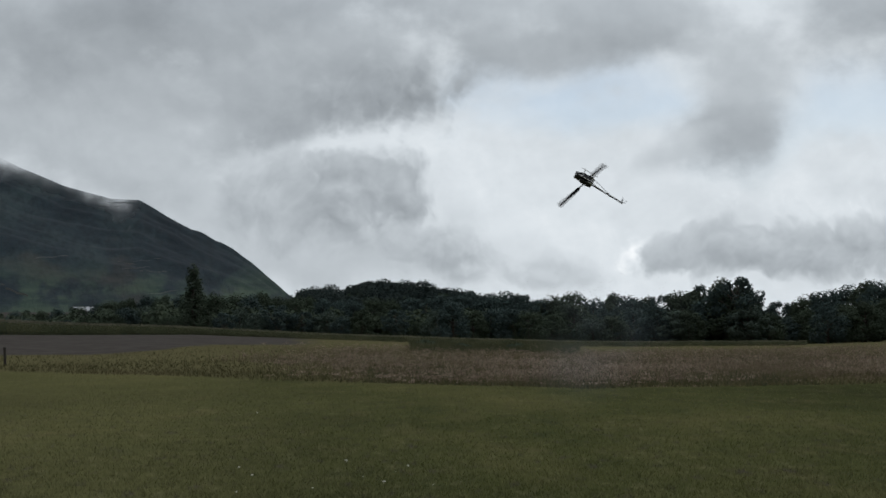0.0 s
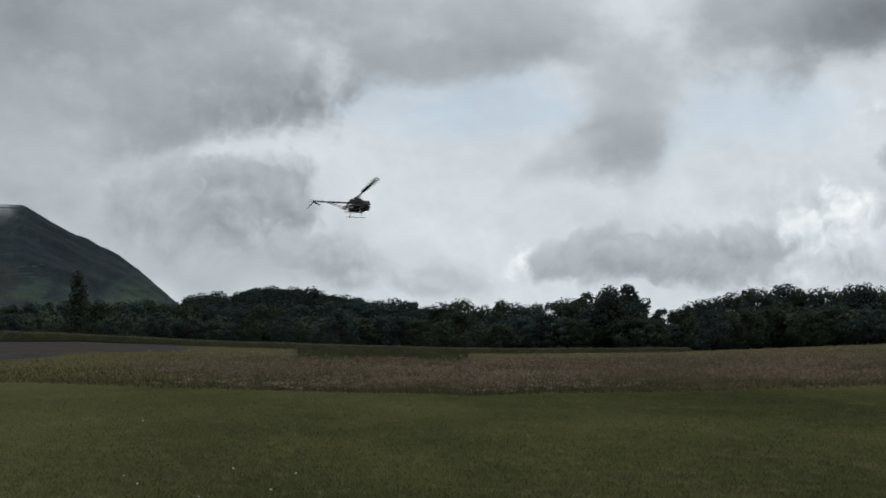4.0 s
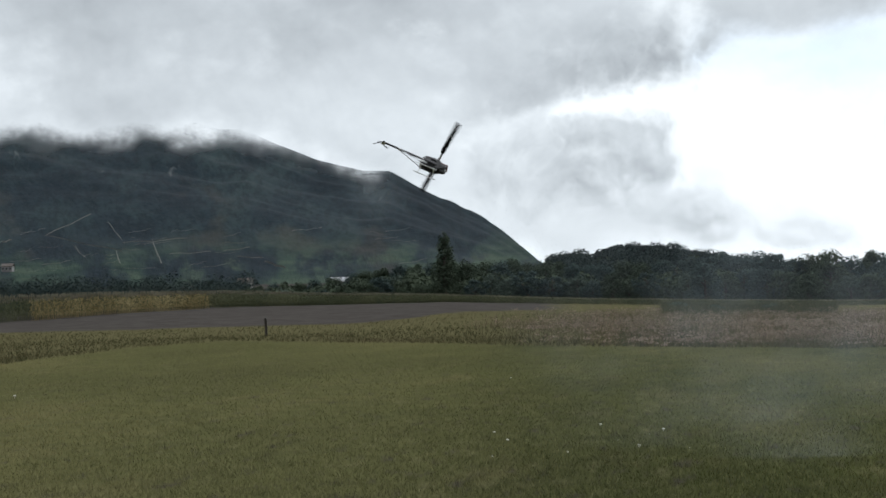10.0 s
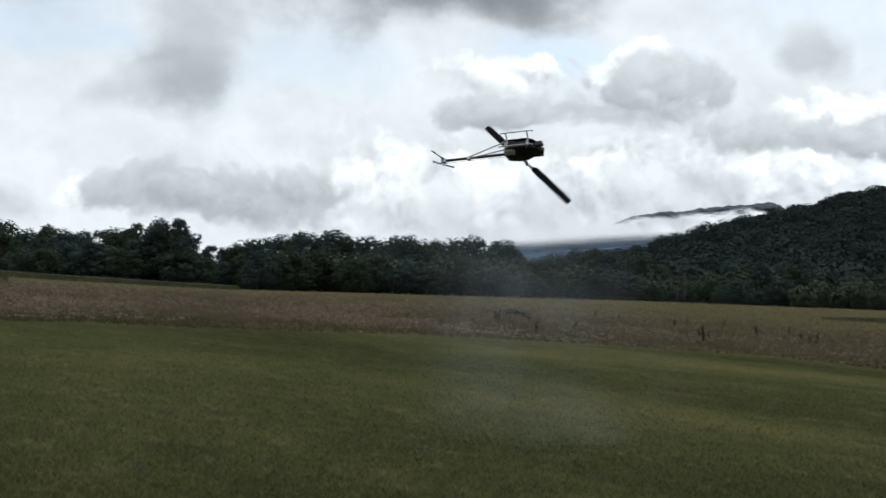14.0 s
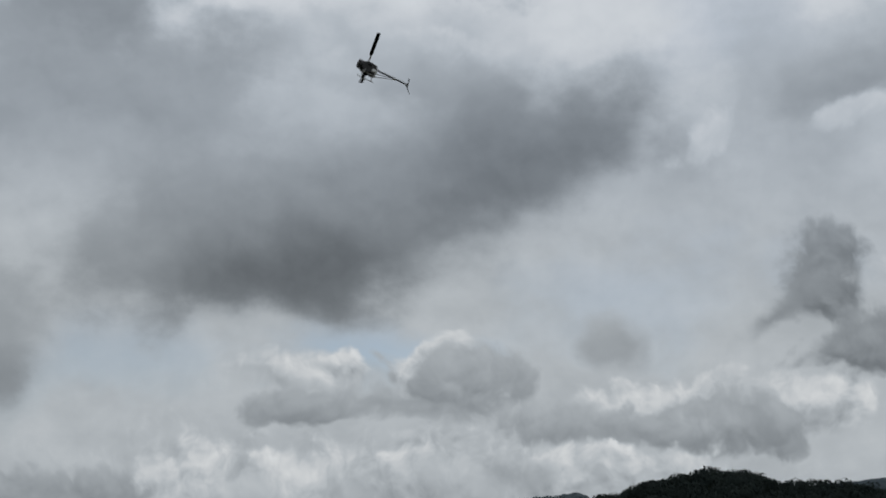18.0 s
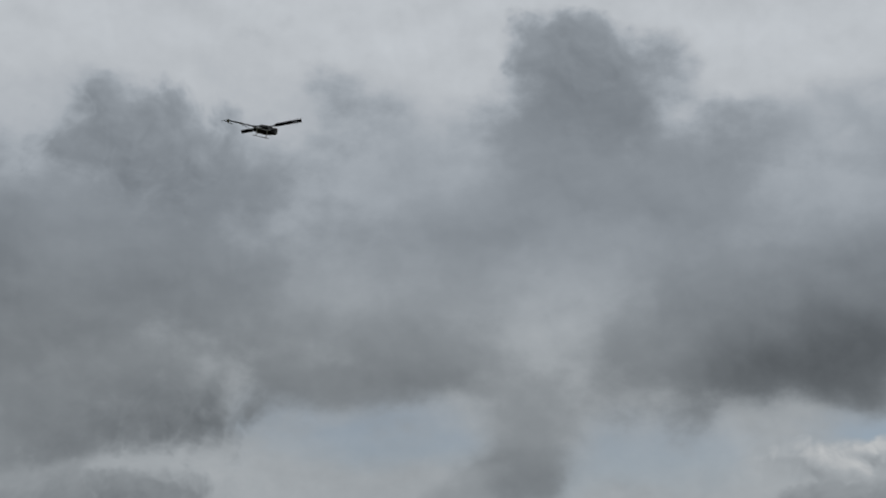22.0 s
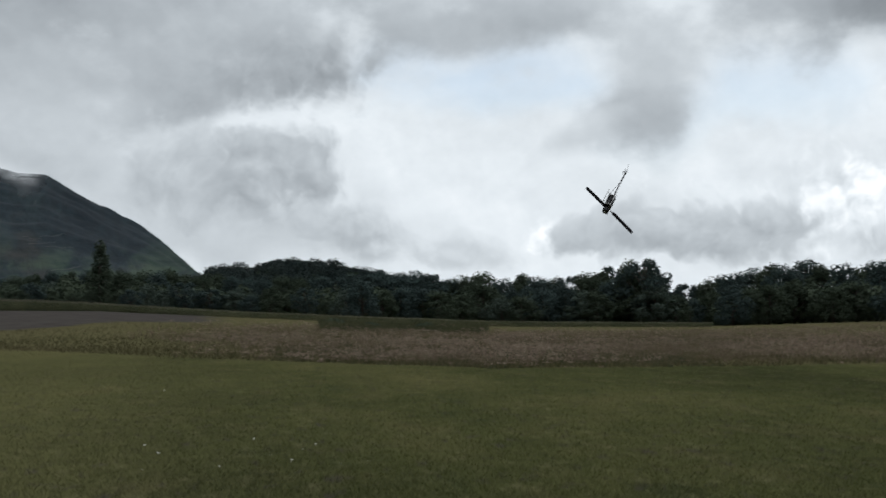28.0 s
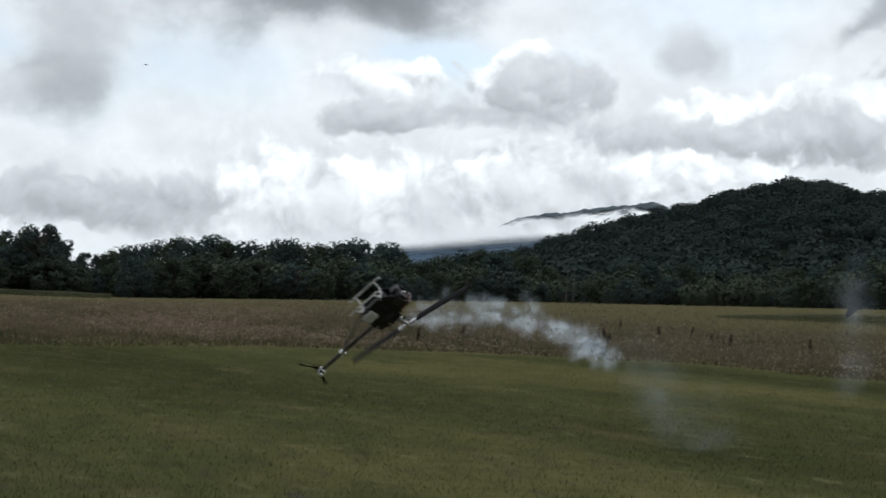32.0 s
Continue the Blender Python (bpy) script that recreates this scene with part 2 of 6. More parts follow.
cloud("heap", 23.5, 3.3, 1.6, 1.5, 0, 0.70, 0.58, 0.6, 0.7, 0.8)
cloud("head", 25.6, 4.2, 2.0, 1.1, 0, 0.90, 0.64, 0.5, 0.8, 0.8)
cloud("heap", 27.5, 4.0, 2.0, 1.3, 0, 0.76, 0.60, 0.5, 0.8, 0.8)
cloud("head", 31.8, 4.9, 3.0, 1.2, 6, 0.98, 0.66, 0.45, 0.8, 0.9)
cloud("head", 35.2, 5.1, 2.8, 1.0, 8, 0.94, 0.66, 0.45, 0.8, 0.9)
cloud("heap", 29.8, 4.5, 1.6, 1.0, 0, 0.66, 0.56, 0.5, 0.8, 0.8)
cloud("soft", 23, 1.8, 12, 1.2, 3, 0.64, 0.62, 1.0, 0.6, 0.9)
# the long low cloud with a flat base, a white head beside it
cloud("head", 6.9, 2.8, 1.1, 0.8, 0, 0.98, 0.80, 0.5, 0.7)
cloud("heap", 9.2, 3.2, 2.6, 0.95, 15, 0.62, 0.48, 0.45, 0.7)
cloud("heap", 11.6, 3.1, 5.0, 1.2, 2, 0.56, 0.42, 0.45, 0.7)
cloud("heap", 14.8, 3.8, 3.2, 0.8, 4, 0.56, 0.44, 0.5, 0.8)
cloud("head", 16.8, 4.1, 1.3, 0.8, 0, 0.94, 0.74, 0.4, 0.6, 0.9)

level = wmath("MINIMUM", wmath("MAXIMUM", level, 0.12), 1.25)
tone = WT.nodes.new("ShaderNodeValToRGB")
tone.color_ramp.elements[0].position, tone.color_ramp.elements[0].color = 0.2, (0.90, 1.0, 1.095, 1)
tone.color_ramp.elements[1].position, tone.color_ramp.elements[1].color = 1.0, (0.965, 1.0, 1.02, 1)
for place, c in ((0.5, (0.915, 1.0, 1.07)), (0.76, (0.93, 1.0, 1.055)), (0.9, (0.955, 1.0, 1.035))):
    tone.color_ramp.elements.new(place).color = (*c, 1)
WT.links.new(level, tone.inputs[0])
grey_value = WT.nodes.new("ShaderNodeCombineXYZ")
for i in range(3):
    WT.links.new(level, grey_value.inputs[i])
vapour = wcolour("MULTIPLY", 1.0, tone.outputs[0], grey_value.outputs[0])
# overhead the grey is a little bluer
vapour = wcolour("MULTIPLY", band(height, 10.0, 17.0), vapour, (0.978, 1.0, 1.042))
clear = WT.nodes.new("ShaderNodeTexSky")
clear.sky_type, clear.sun_disc = "NISHITA", False
clear.sun_elevation, clear.sun_rotation = radians(SUN_HEIGHT), radians(SUN_HEADING)
deep = wcolour("MULTIPLY", 1.0, clear.outputs[0], (0.047, 0.059, 0.074))
vault = wcolour("MIX", wmath("MULTIPLY", blue, 0.75, True), vapour, deep)
# the cloud is thicker and greyer on the side away from the sun
a, e = radians(SUN_HEADING), radians(SUN_HEIGHT)
toward = WT.nodes.new("ShaderNodeVectorMath")
toward.operation = "DOT_PRODUCT"
WT.links.new(ray, toward.inputs[0])
toward.inputs[1].default_value = (math.sin(a) * math.cos(e), math.cos(a) * math.cos(e), math.sin(e))
sky_out = WT.nodes.new("ShaderNodeBackground")
WT.links.new(wmath("ADD", 0.28, wmath("MULTIPLY", band(toward.outputs["Value"], -0.6, 0.55), 0.72)), sky_out.inputs["Strength"])
WT.links.new(vault, sky_out.inputs["Color"])
end = WT.nodes.new("ShaderNodeOutputWorld")
WT.links.new(sky_out.outputs[0], end.inputs[0])

sun = new("sun", bpy.data.lights.new("sun", "SUN"))
sun.data.energy, sun.data.angle, sun.data.color = 0.5, radians(20), (1.0, 0.95, 0.88)
sun.matrix_world = look((math.sin(a) * 60, math.cos(a) * 60, 40), (0, 0, 40 - 60 * math.tan(e)))

# ---- materials ----


class Mat:
    """A small wrapper that strings shader nodes together."""

    def __init__(self, name, rough=0.8, metal=0.0, spec=0.3):
        self.m = bpy.data.materials.new(name)
        self.m.use_nodes = True
        self.t = self.m.node_tree
        self.b = self.t.nodes["Principled BSDF"]
        self.b.inputs["Roughness"].default_value = rough
        self.b.inputs["Metallic"].default_value = metal
        self.b.inputs["Specular IOR Level"].default_value = spec

    def link(self, a, b):
        self.t.links.new(a, b)

    def noise(self, scale, detail=4.0, rough=0.55, vec=None, stretch=None, kind="Object"):
        n = self.t.nodes.new("ShaderNodeTexNoise")
        n.inputs["Scale"].default_value, n.inputs["Detail"].default_value, n.inputs["Roughness"].default_value = scale, detail, rough
        v = vec or self.coord(kind)
        if stretch:
            mp = self.t.nodes.new("ShaderNodeMapping")
            mp.inputs["Scale"].default_value = stretch
            self.link(v, mp.inputs["Vector"])
            v = mp.outputs[0]
        self.link(v, n.inputs["Vector"])
        return n.outputs["Fac"]

    def coord(self, kind="Object"):
        return self.t.nodes.new("ShaderNodeTexCoord").outputs[kind]

    def math(self, op, a, b=0.0, clamp=False):
        n = self.t.nodes.new("ShaderNodeMath")
        n.operation, n.use_clamp = op, clamp
        for i, v in enumerate((a, b)):
            if isinstance(v, (int, float)):
                n.inputs[i].default_value = v
            else:
                self.link(v, n.inputs[i])
        return n.outputs[0]

    def step(self, v, lo, hi):
        n = self.t.nodes.new("ShaderNodeMapRange")
        n.interpolation_type = "SMOOTHSTEP"
        self.link(v, n.inputs[0])
        n.inputs[1].default_value, n.inputs[2].default_value = lo, hi
        return n.outputs[0]

    def ramp(self, fac, stops):
        n = self.t.nodes.new("ShaderNodeValToRGB")
        el = n.color_ramp.elements
        el[0].position, el[0].color = stops[0][0], (*stops[0][1], 1)
        el[1].position, el[1].color = stops[-1][0], (*stops[-1][1], 1)
        for p, c in stops[1:-1]:
            el.new(p).color = (*c, 1)
        self.link(fac, n.inputs[0])
        return n.outputs[0]

    def mix(self, fac, a, b, blend="MIX"):
        n = self.t.nodes.new("ShaderNodeMix")
        n.data_type, n.blend_type = "RGBA", blend
        for s, v in (("A", a), ("B", b)):
            sock = [i for i in n.inputs if i.identifier == s + "_Color"][0]
            if isinstance(v, tuple):
                sock.default_value = (*v, 1)
            else:
                self.link(v, sock)
        fs = [i for i in n.inputs if i.identifier == "Factor_Float"][0]
        if isinstance(fac, (int, float)):
            fs.default_value = fac
        else:
            self.link(fac, fs)
        return [o for o in n.outputs if o.identifier == "Result_Color"][0]

    def colour(self, c):
        if isinstance(c, tuple):
            self.b.inputs["Base Color"].default_value = (*c, 1)
        else:
            self.link(c, self.b.inputs["Base Color"])
        return self

    def bump(self, h, strength=0.3, distance=0.02):
        n = self.t.nodes.new("ShaderNodeBump")
        n.inputs["Strength"].default_value, n.inputs["Distance"].default_value = strength, distance
        self.link(h, n.inputs["Height"])
        self.link(n.outputs[0], self.b.inputs["Normal"])
        return self

    def alpha(self, v):
        if isinstance(v, (int, float)):
            self.b.inputs["Alpha"].default_value = v
        else:
            self.link(v, self.b.inputs["Alpha"])
        return self

    def through_leaf(self, c, share=0.42):
        """Light that comes through the leaves."""
        glow = self.t.nodes.new("ShaderNodeBsdfTranslucent")
        self.link(c, glow.inputs["Color"])
        both = self.t.nodes.new("ShaderNodeMixShader")
        both.inputs[0].default_value = share
        self.link(self.b.outputs[0], both.inputs[1])
        self.link(glow.outputs[0], both.inputs[2])
        self.link(both.outputs[0], self.t.nodes["Material Output"].inputs["Surface"])
        return self.m

    def island(self):
        return self.t.nodes.new("ShaderNodeNewGeometry").outputs["Random Per Island"]

    def each(self):
        return self.t.nodes.new("ShaderNodeObjectInfo").outputs["Random"]


def plain(name, c, rough=0.5, metal=0.0, spec=0.4, wear=0.25, scale=18.0):
    m = Mat(name, rough, metal, spec)
    dark = tuple(v * (1 - wear) for v in c)
    light = tuple(min(1.0, v * (1 + wear)) for v in c)
    m.colour(m.ramp(m.noise(scale, 5.0), [(0.3, dark), (0.7, light)]))
    m.bump(m.noise(scale * 6, 3.0), 0.08, 0.002)
    return m.m


def foliage(name, dark, mid, light, rough=0.75, share=0.42, patch=0.25):
    """Leaves: each clump has its own green, and large patches differ."""
    m = Mat(name, max(rough, 0.85), 0.0, 0.03)
    c = m.ramp(m.island(), [(0.0, tuple(0.5 * (a + b) for a, b in zip(dark, mid))), (0.55, mid), (1.0, tuple(0.5 * (a + b) for a, b in zip(light, mid)))])
    c = m.mix(m.math("MULTIPLY", m.each(), 0.5), c, tuple(0.6 * v for v in mid))
    c = m.mix(m.step(m.noise(patch, 2.0), 0.42, 0.66), c, m.mix(0.5, c, light))
    m.colour(c)
    return m.through_leaf(c, share)


M_LEAF = foliage("leaf_green", (0.033, 0.046, 0.032), (0.052, 0.069, 0.047), (0.078, 0.097, 0.062), 0.85, 0.14)
M_LEAF_COOL = foliage("leaf_blue_green", (0.033, 0.048, 0.047), (0.050, 0.072, 0.067), (0.071, 0.097, 0.089), 0.85, 0.14)
M_LEAF_PALE = foliage("leaf_willow", (0.048, 0.065, 0.055), (0.071, 0.095, 0.076), (0.101, 0.126, 0.101), 0.85, 0.14)
M_LEAF_HILL = foliage("leaf_far_hill", (0.020, 0.030, 0.030), (0.032, 0.045, 0.042), (0.048, 0.062, 0.055), 0.9, 0.12, 0.06)
M_BARK = plain("bark", (0.050, 0.040, 0.032), 0.9, wear=0.4, scale=3.0)


def wild_grass(name, dark, mid, light, olive):
    """Uncut grass: pale and reddish where it has seeded, olive where it is young, in patches of two sizes."""
    m = Mat(name, 0.9, 0.0, 0.03)
    pos = m.t.nodes.new("ShaderNodeNewGeometry").outputs["Position"]
    c = m.ramp(m.island(), [(0.0, dark), (0.5, mid), (1.0, light)])
    c = m.mix(m.math("MULTIPLY", m.step(m.noise(0.10, 4.0, 0.6, pos, (1.0, 0.5, 1.0)), 0.46, 0.64), 0.8), c, olive)
    c = m.mix(m.math("MULTIPLY", m.step(m.noise(0.9, 4.0, 0.6, pos, (1.0, 0.4, 1.0)), 0.50, 0.66), 0.6), c, tuple(0.45 * v for v in mid))
    m.colour(c)
    return m.through_leaf(c, 0.35)

# ---- helpers for meshes ----


def ss(a, b, v):
    u = min(1.0, max(0.0, (v - a) / (b - a)))
    return u * u * (3 - 2 * u)


def lerp_table(pairs, v):
    if v <= pairs[0][0]:
        return pairs[0][1]
    for (a, p), (b, q) in zip(pairs, pairs[1:]):
        if v <= b:
            return p + (q - p) * (v - a) / (b - a)
    return pairs[-1][1]


def ground_z(x, y):
    """The plain: a level lawn, the land beyond rising a little to either side."""
    r = math.hypot(x, y)
    az = math.degrees(math.atan2(x, y))
    far_z = lerp_table([(-60, 2.1), (-24, 2.1), (-9, 2.0), (-3, 1.4), (0, 1.0), (6, -0.2), (12.5, -0.3), (20, 1.4), (28, 3.3), (34, 4.2), (44, 5.8), (70, 5.8), (120, 1.0)], az)
    z = far_z * ss(lerp_table([(-9, 100), (6, 90)], az), lerp_table([(-9, 205), (6, 400)], az), r)
    z += 18.0 * ss(-6, -11, az) * ss(430, 1250, r) * ss(-170, -120, az)
    return z + 0.05 * math.sin(x * 0.21 + 1.3) * math.sin(y * 0.17) * ss(12, 40, r)


def lawn_end(az):
    """How far the mown grass reaches."""
    return lerp_table([(-60, 45), (-27, 50), (-24.6, 56), (-20.7, 75), (-16.8, 86), (-12.8, 77), (-6.7, 64), (-1, 57), (5, 51), (12.5, 56), (20, 63), (27, 67), (31, 65), (36, 59), (44, 52), (60, 45)], az)


def at(az, r):
    a = radians(az)
    x, y = r * math.sin(a), r * math.cos(a)
    return x, y, ground_z(x, y)


def mesh_of(name, verts, faces, material, smooth=False):
    me = bpy.data.meshes.new(name)
    me.from_pydata(verts, [], faces)
    if smooth:
        me.shade_smooth()
    me.materials.append(material)
    return me


def part(name, bm, material, parent, label=""):
    me = bpy.data.meshes.new(name)
    bm.to_mesh(me)
    bm.free()
    me.materials.append(material)
    ob = new(name, me)
    ob.parent = parent
    if label:
        tagged(ob, label)
    return ob


def thing(name, label, category, group="", m=None):
    ob = new(name)
    ob.empty_display_size = 0.2
    if m is not None:
        ob.matrix_world = m
    return tagged(ob, label, category, group)


def ring_tube(points, radii, sides=6):
    """Verts and faces of a tube along points."""
    verts, faces = [], []
    n = len(points)
    for i, (p, r) in enumerate(zip(points, radii)):
        d = Vector(points[min(i + 1, n - 1)]) - Vector(points[max(i - 1, 0)])
        q = d.to_track_quat("Z", "Y")
        for k in range(sides):
            a = 2 * math.pi * k / sides
            verts.append(tuple(Vector(p) + q @ Vector((r * math.cos(a), r * math.sin(a), 0))))
    for i in range(n - 1):
        for k in range(sides):
            j = (k + 1) % sides
            faces.append((i * sides + k, i * sides + j, (i + 1) * sides + j, (i + 1) * sides + k))
    faces.append(tuple(range(sides))[::-1])
    faces.append(tuple(range((n - 1) * sides, n * sides)))
    return verts, faces


# ---- ground ----
gm = Mat("ground_cover", 1.0, 0.0, 0.0)
P = gm.t.nodes.new("ShaderNodeNewGeometry").outputs["Position"]
sx = gm.t.nodes.new("ShaderNodeSeparateXYZ")
gm.link(P, sx.inputs[0])
far = gm.math("SQRT", gm.math("ADD", gm.math("MULTIPLY", sx.outputs[0], sx.outputs[0]), gm.math("MULTIPLY", sx.outputs[1], sx.outputs[1])))
azim = gm.math("MULTIPLY", gm.math("ARCTAN2", sx.outputs[0], sx.outputs[1]), 180 / math.pi)
wob = gm.math("MULTIPLY", gm.math("SUBTRACT", gm.noise(0.12, 4.0, 0.6, P), 0.5), 14.0)
tuft = gm.noise(1.7, 6.0, 0.68, P)
blade = gm.noise(16.0, 4.0, 0.7, P)
broad_patch = gm.noise(0.10, 5.0, 0.62, P, (0.9, 0.34, 1.0))
fine_patch = gm.noise(0.55, 5.0, 0.65, P, (1.4, 0.42, 1.0))
lawn = gm.ramp(broad_patch, [(0.34, (0.028, 0.032, 0.013)), (0.5, (0.050, 0.054, 0.021)), (0.66, (0.086, 0.080, 0.034))])
lawn = gm.mix(gm.math("MULTIPLY", gm.step(fine_patch, 0.50, 0.72), 0.32), lawn, (0.113, 0.094, 0.049))
lawn = gm.mix(gm.math("MULTIPLY", gm.step(fine_patch, 0.46, 0.30), 0.6), lawn, (0.031, 0.038, 0.017))
lawn = gm.mix(gm.math("MULTIPLY", gm.step(azim, 2.0, -14.0), 0.35), lawn, (0.118, 0.108, 0.049))
speck = gm.noise(2.6, 5.0, 0.65, P, (1.3, 0.45, 1.0))
lawn = gm.mix(gm.math("MULTIPLY", gm.step(speck, 0.54, 0.70), 0.35), lawn, (0.150, 0.139, 0.077))
lawn = gm.mix(gm.math("MULTIPLY", gm.step(speck, 0.44, 0.30), 0.65), lawn, (0.046, 0.038, 0.036))
lawn = gm.mix(gm.math("MULTIPLY", gm.step(tuft, 0.55, 0.35), 0.35), lawn, (0.024, 0.024, 0.013))
rough_grass = gm.ramp(tuft, [(0.25, (0.044, 0.041, 0.020)), (0.5, (0.076, 0.070, 0.034)), (0.75, (0.118, 0.102, 0.058))])
soil = gm.ramp(gm.noise(0.5, 6.0, 0.7, P), [(0.3, (0.036, 0.032, 0.029)), (0.7, (0.066, 0.060, 0.054))])
beyond = gm.t.nodes.new("ShaderNodeAttribute")
beyond.attribute_name = "beyond"
past = gm.step(gm.math("ADD", beyond.outputs["Fac"], gm.math("MULTIPLY", wob, 0.5)), -1.5, 3.0)
base = gm.mix(past, lawn, rough_grass)
fallow = gm.math("MULTIPLY", gm.step(gm.math("SUBTRACT", gm.math("ADD", far, gm.math("MULTIPLY", wob, 0.8)), gm.math("MULTIPLY", gm.step(azim, -13.0, -4.5), 48.0)), 124.0, 130.0), gm.step(gm.math("ADD", azim, gm.math("MULTIPLY", wob, 0.18)), -4.4, -5.6))
base = gm.mix(fallow, base, soil)
gm.colour(base)
gm.bump(gm.math("ADD", tuft, gm.math("MULTIPLY", blade, 0.4)), 0.45, 0.05)

rings = [0.0, 4, 8, 12, 15] + [15 + 1.6 * i for i in range(1, 36)] + [72 * 1.09 ** i for i in range(1, 50)]
rings = [r for r in rings if r < 4700] + [4700]
SEG = 240
verts, faces = [(0, 0, ground_z(0, 0))], []
for r in rings[1:]:
    for k in range(SEG):
        verts.append(at(360.0 * k / SEG, r))
for k in range(SEG):
    faces.append((0, 1 + (k + 1) % SEG, 1 + k))
for i in range(len(rings) - 2):
    for k in range(SEG):
        a, b = 1 + i * SEG + k, 1 + i * SEG + (k + 1) % SEG
        faces.append((a, b, b + SEG, a + SEG))
ground = new("ground", mesh_of("ground", verts, faces, gm.m, True))
mark = ground.data.attributes.new("beyond", "FLOAT", "POINT")
mark.data.foreach_set("value", [math.hypot(x, y) - lawn_end(math.degrees(math.atan2(x, y))) for x, y, z in verts])
tagged(ground, "mown grass field running out to rough meadow and bare soil", "ground", kind="structure")

# ---- grass ----


def turf(name):
    """Grass blades: olive, drier in patches and towards the mountain side of the field."""
    m = Mat(name, 1.0, 0.0, 0.0)
    pos = m.t.nodes.new("ShaderNodeNewGeometry").outputs["Position"]
    s = m.t.nodes.new("ShaderNodeSeparateXYZ")
    m.link(pos, s.inputs[0])
    broad = m.noise(0.10, 5.0, 0.62, pos, (0.9, 0.34, 1.0))
    fine = m.noise(0.55, 5.0, 0.65, pos, (1.4, 0.42, 1.0))
    c = m.ramp(broad, [(0.34, (0.044, 0.054, 0.022)), (0.5, (0.084, 0.091, 0.033)), (0.66, (0.146, 0.137, 0.056))])
    c = m.mix(m.math("MULTIPLY", m.step(fine, 0.50, 0.72), 0.32), c, (0.193, 0.159, 0.090))
    c = m.mix(m.math("MULTIPLY", m.step(fine, 0.46, 0.30), 0.6), c, (0.054, 0.063, 0.030))
    side = m.math("DIVIDE", s.outputs[0], m.math("MAXIMUM", s.outputs[1], 1.0))
    c = m.mix(m.math("MULTIPLY", m.step(side, 0.03, -0.26), 0.35), c, (0.199, 0.184, 0.090))
    c = m.mix(m.step(m.island(), 0.55, 0.30), c, m.mix(0.38, c, (0.013, 0.015, 0.008)))
    c = m.mix(m.math("MULTIPLY", m.step(m.island(), 0.72, 0.95), 0.4), c, (0.250, 0.236, 0.122))
    speck = m.noise(2.6, 5.0, 0.65, pos, (1.3, 0.45, 1.0))
    c = m.mix(m.math("MULTIPLY", m.step(speck, 0.54, 0.70), 0.35), c, (0.270, 0.251, 0.143))
    c = m.mix(m.math("MULTIPLY", m.step(speck, 0.44, 0.30), 0.65), c, (0.080, 0.067, 0.066))
    m.colour(c)
    return m.through_leaf(c)


GRASS = turf("grass_blade")
rng = np.random.default_rng(7)


def blades(name, count, az0, az1, r0, r1, tall, wide, material, power=1.0, lean=0.35, keep=None, fork=1):
    """Many narrow upright blades, thicker sown near r0; one object."""
    az = np.radians(rng.uniform(az0, az1, count))
    u = rng.random(count)
    r = r0 * (r1 / r0) ** (u ** power)
    x, y = r * np.sin(az), r * np.cos(az)
    if keep is not None:
        ok = keep(x, y, r, np.degrees(az))
        x, y, r = x[ok], y[ok], r[ok]
    n = len(x)
    z = np.array([ground_z(a, b) for a, b in zip(x, y)])
    h = tall * rng.uniform(0.55, 1.25, n)
    if tall > 0.2:
        h *= np.clip((r - np.array([lawn_end(q) for q in np.degrees(np.arctan2(x, y))])) / 16.0, 0.0, 1.0) * 0.7 + 0.3
        h *= np.clip([0.85 + 1.1 * noise.fractal(Vector((a * 0.16, b * 0.07, 7.0)), 1.0, 2.0, 3) for a, b in zip(x, y)], 0.3, 1.6)
    w = wide * rng.uniform(0.6, 1.4, n)
    t = rng.uniform(0, 2 * np.pi, n)
    lx, ly = rng.normal(0, lean, n) * h, rng.normal(0, lean, n) * h
    base_z = z - 0.02
    p = np.empty((n, 3, 3))
    p[:, 0] = np.stack([x - w * np.cos(t), y - w * np.sin(t), base_z], 1)
    p[:, 1] = np.stack([x + w * np.cos(t), y + w * np.sin(t), base_z], 1)
    p[:, 2] = np.stack([x + lx, y + ly, z + h], 1)
    me = bpy.data.meshes.new(name)
    me.vertices.add(3 * n)
    me.vertices.foreach_set("co", p.ravel())
    me.loops.add(3 * n)
    me.loops.foreach_set("vertex_index", np.arange(3 * n, dtype=np.int32))
    me.polygons.add(n)
    me.polygons.foreach_set("loop_start", np.arange(0, 3 * n, 3, dtype=np.int32))
    me.update(calc_edges=True)
    me.materials.append(material)
    return new(name, me)




def mown(x, y, r, az):
    return r < np.array([lawn_end(a) for a in az]) + 1.0


tagged(blades("lawn_grass", 360000, -27, 46, 11, 86, 0.046, 0.0075, GRASS, 1.2, 0.6, mown), "short mown grass, olive green with dry straws", "grass", kind="stuff")

# ---- the mountain, the hills and the far ridge ----


def slope_z(az, u, r, crest, shape, rough, seed):
    """Height of a hillside at a share u of its way up, with ribs and hollows."""
    a = radians(az)
    x, y = r * math.sin(a), r * math.cos(a)
    z = crest * (u ** shape)
    s = rough * u * (1.0 - 0.75 * (u > 0.97)) * min(1.0, crest / (6 * rough + 0.01))
    z += s * noise.fractal(Vector((x / 260 + seed, y / 260, 0.0)), 1.0, 2.0, 6)
    ribs = noise.ridged_multi_fractal(Vector((x / 420 + seed, y / 420, 4.0)), 1.0, 2.1, 5, 1.0, 2.0)
    return x, y, z + s * 0.55 * (ribs - 1.2) * (u < 0.97) + 1.0


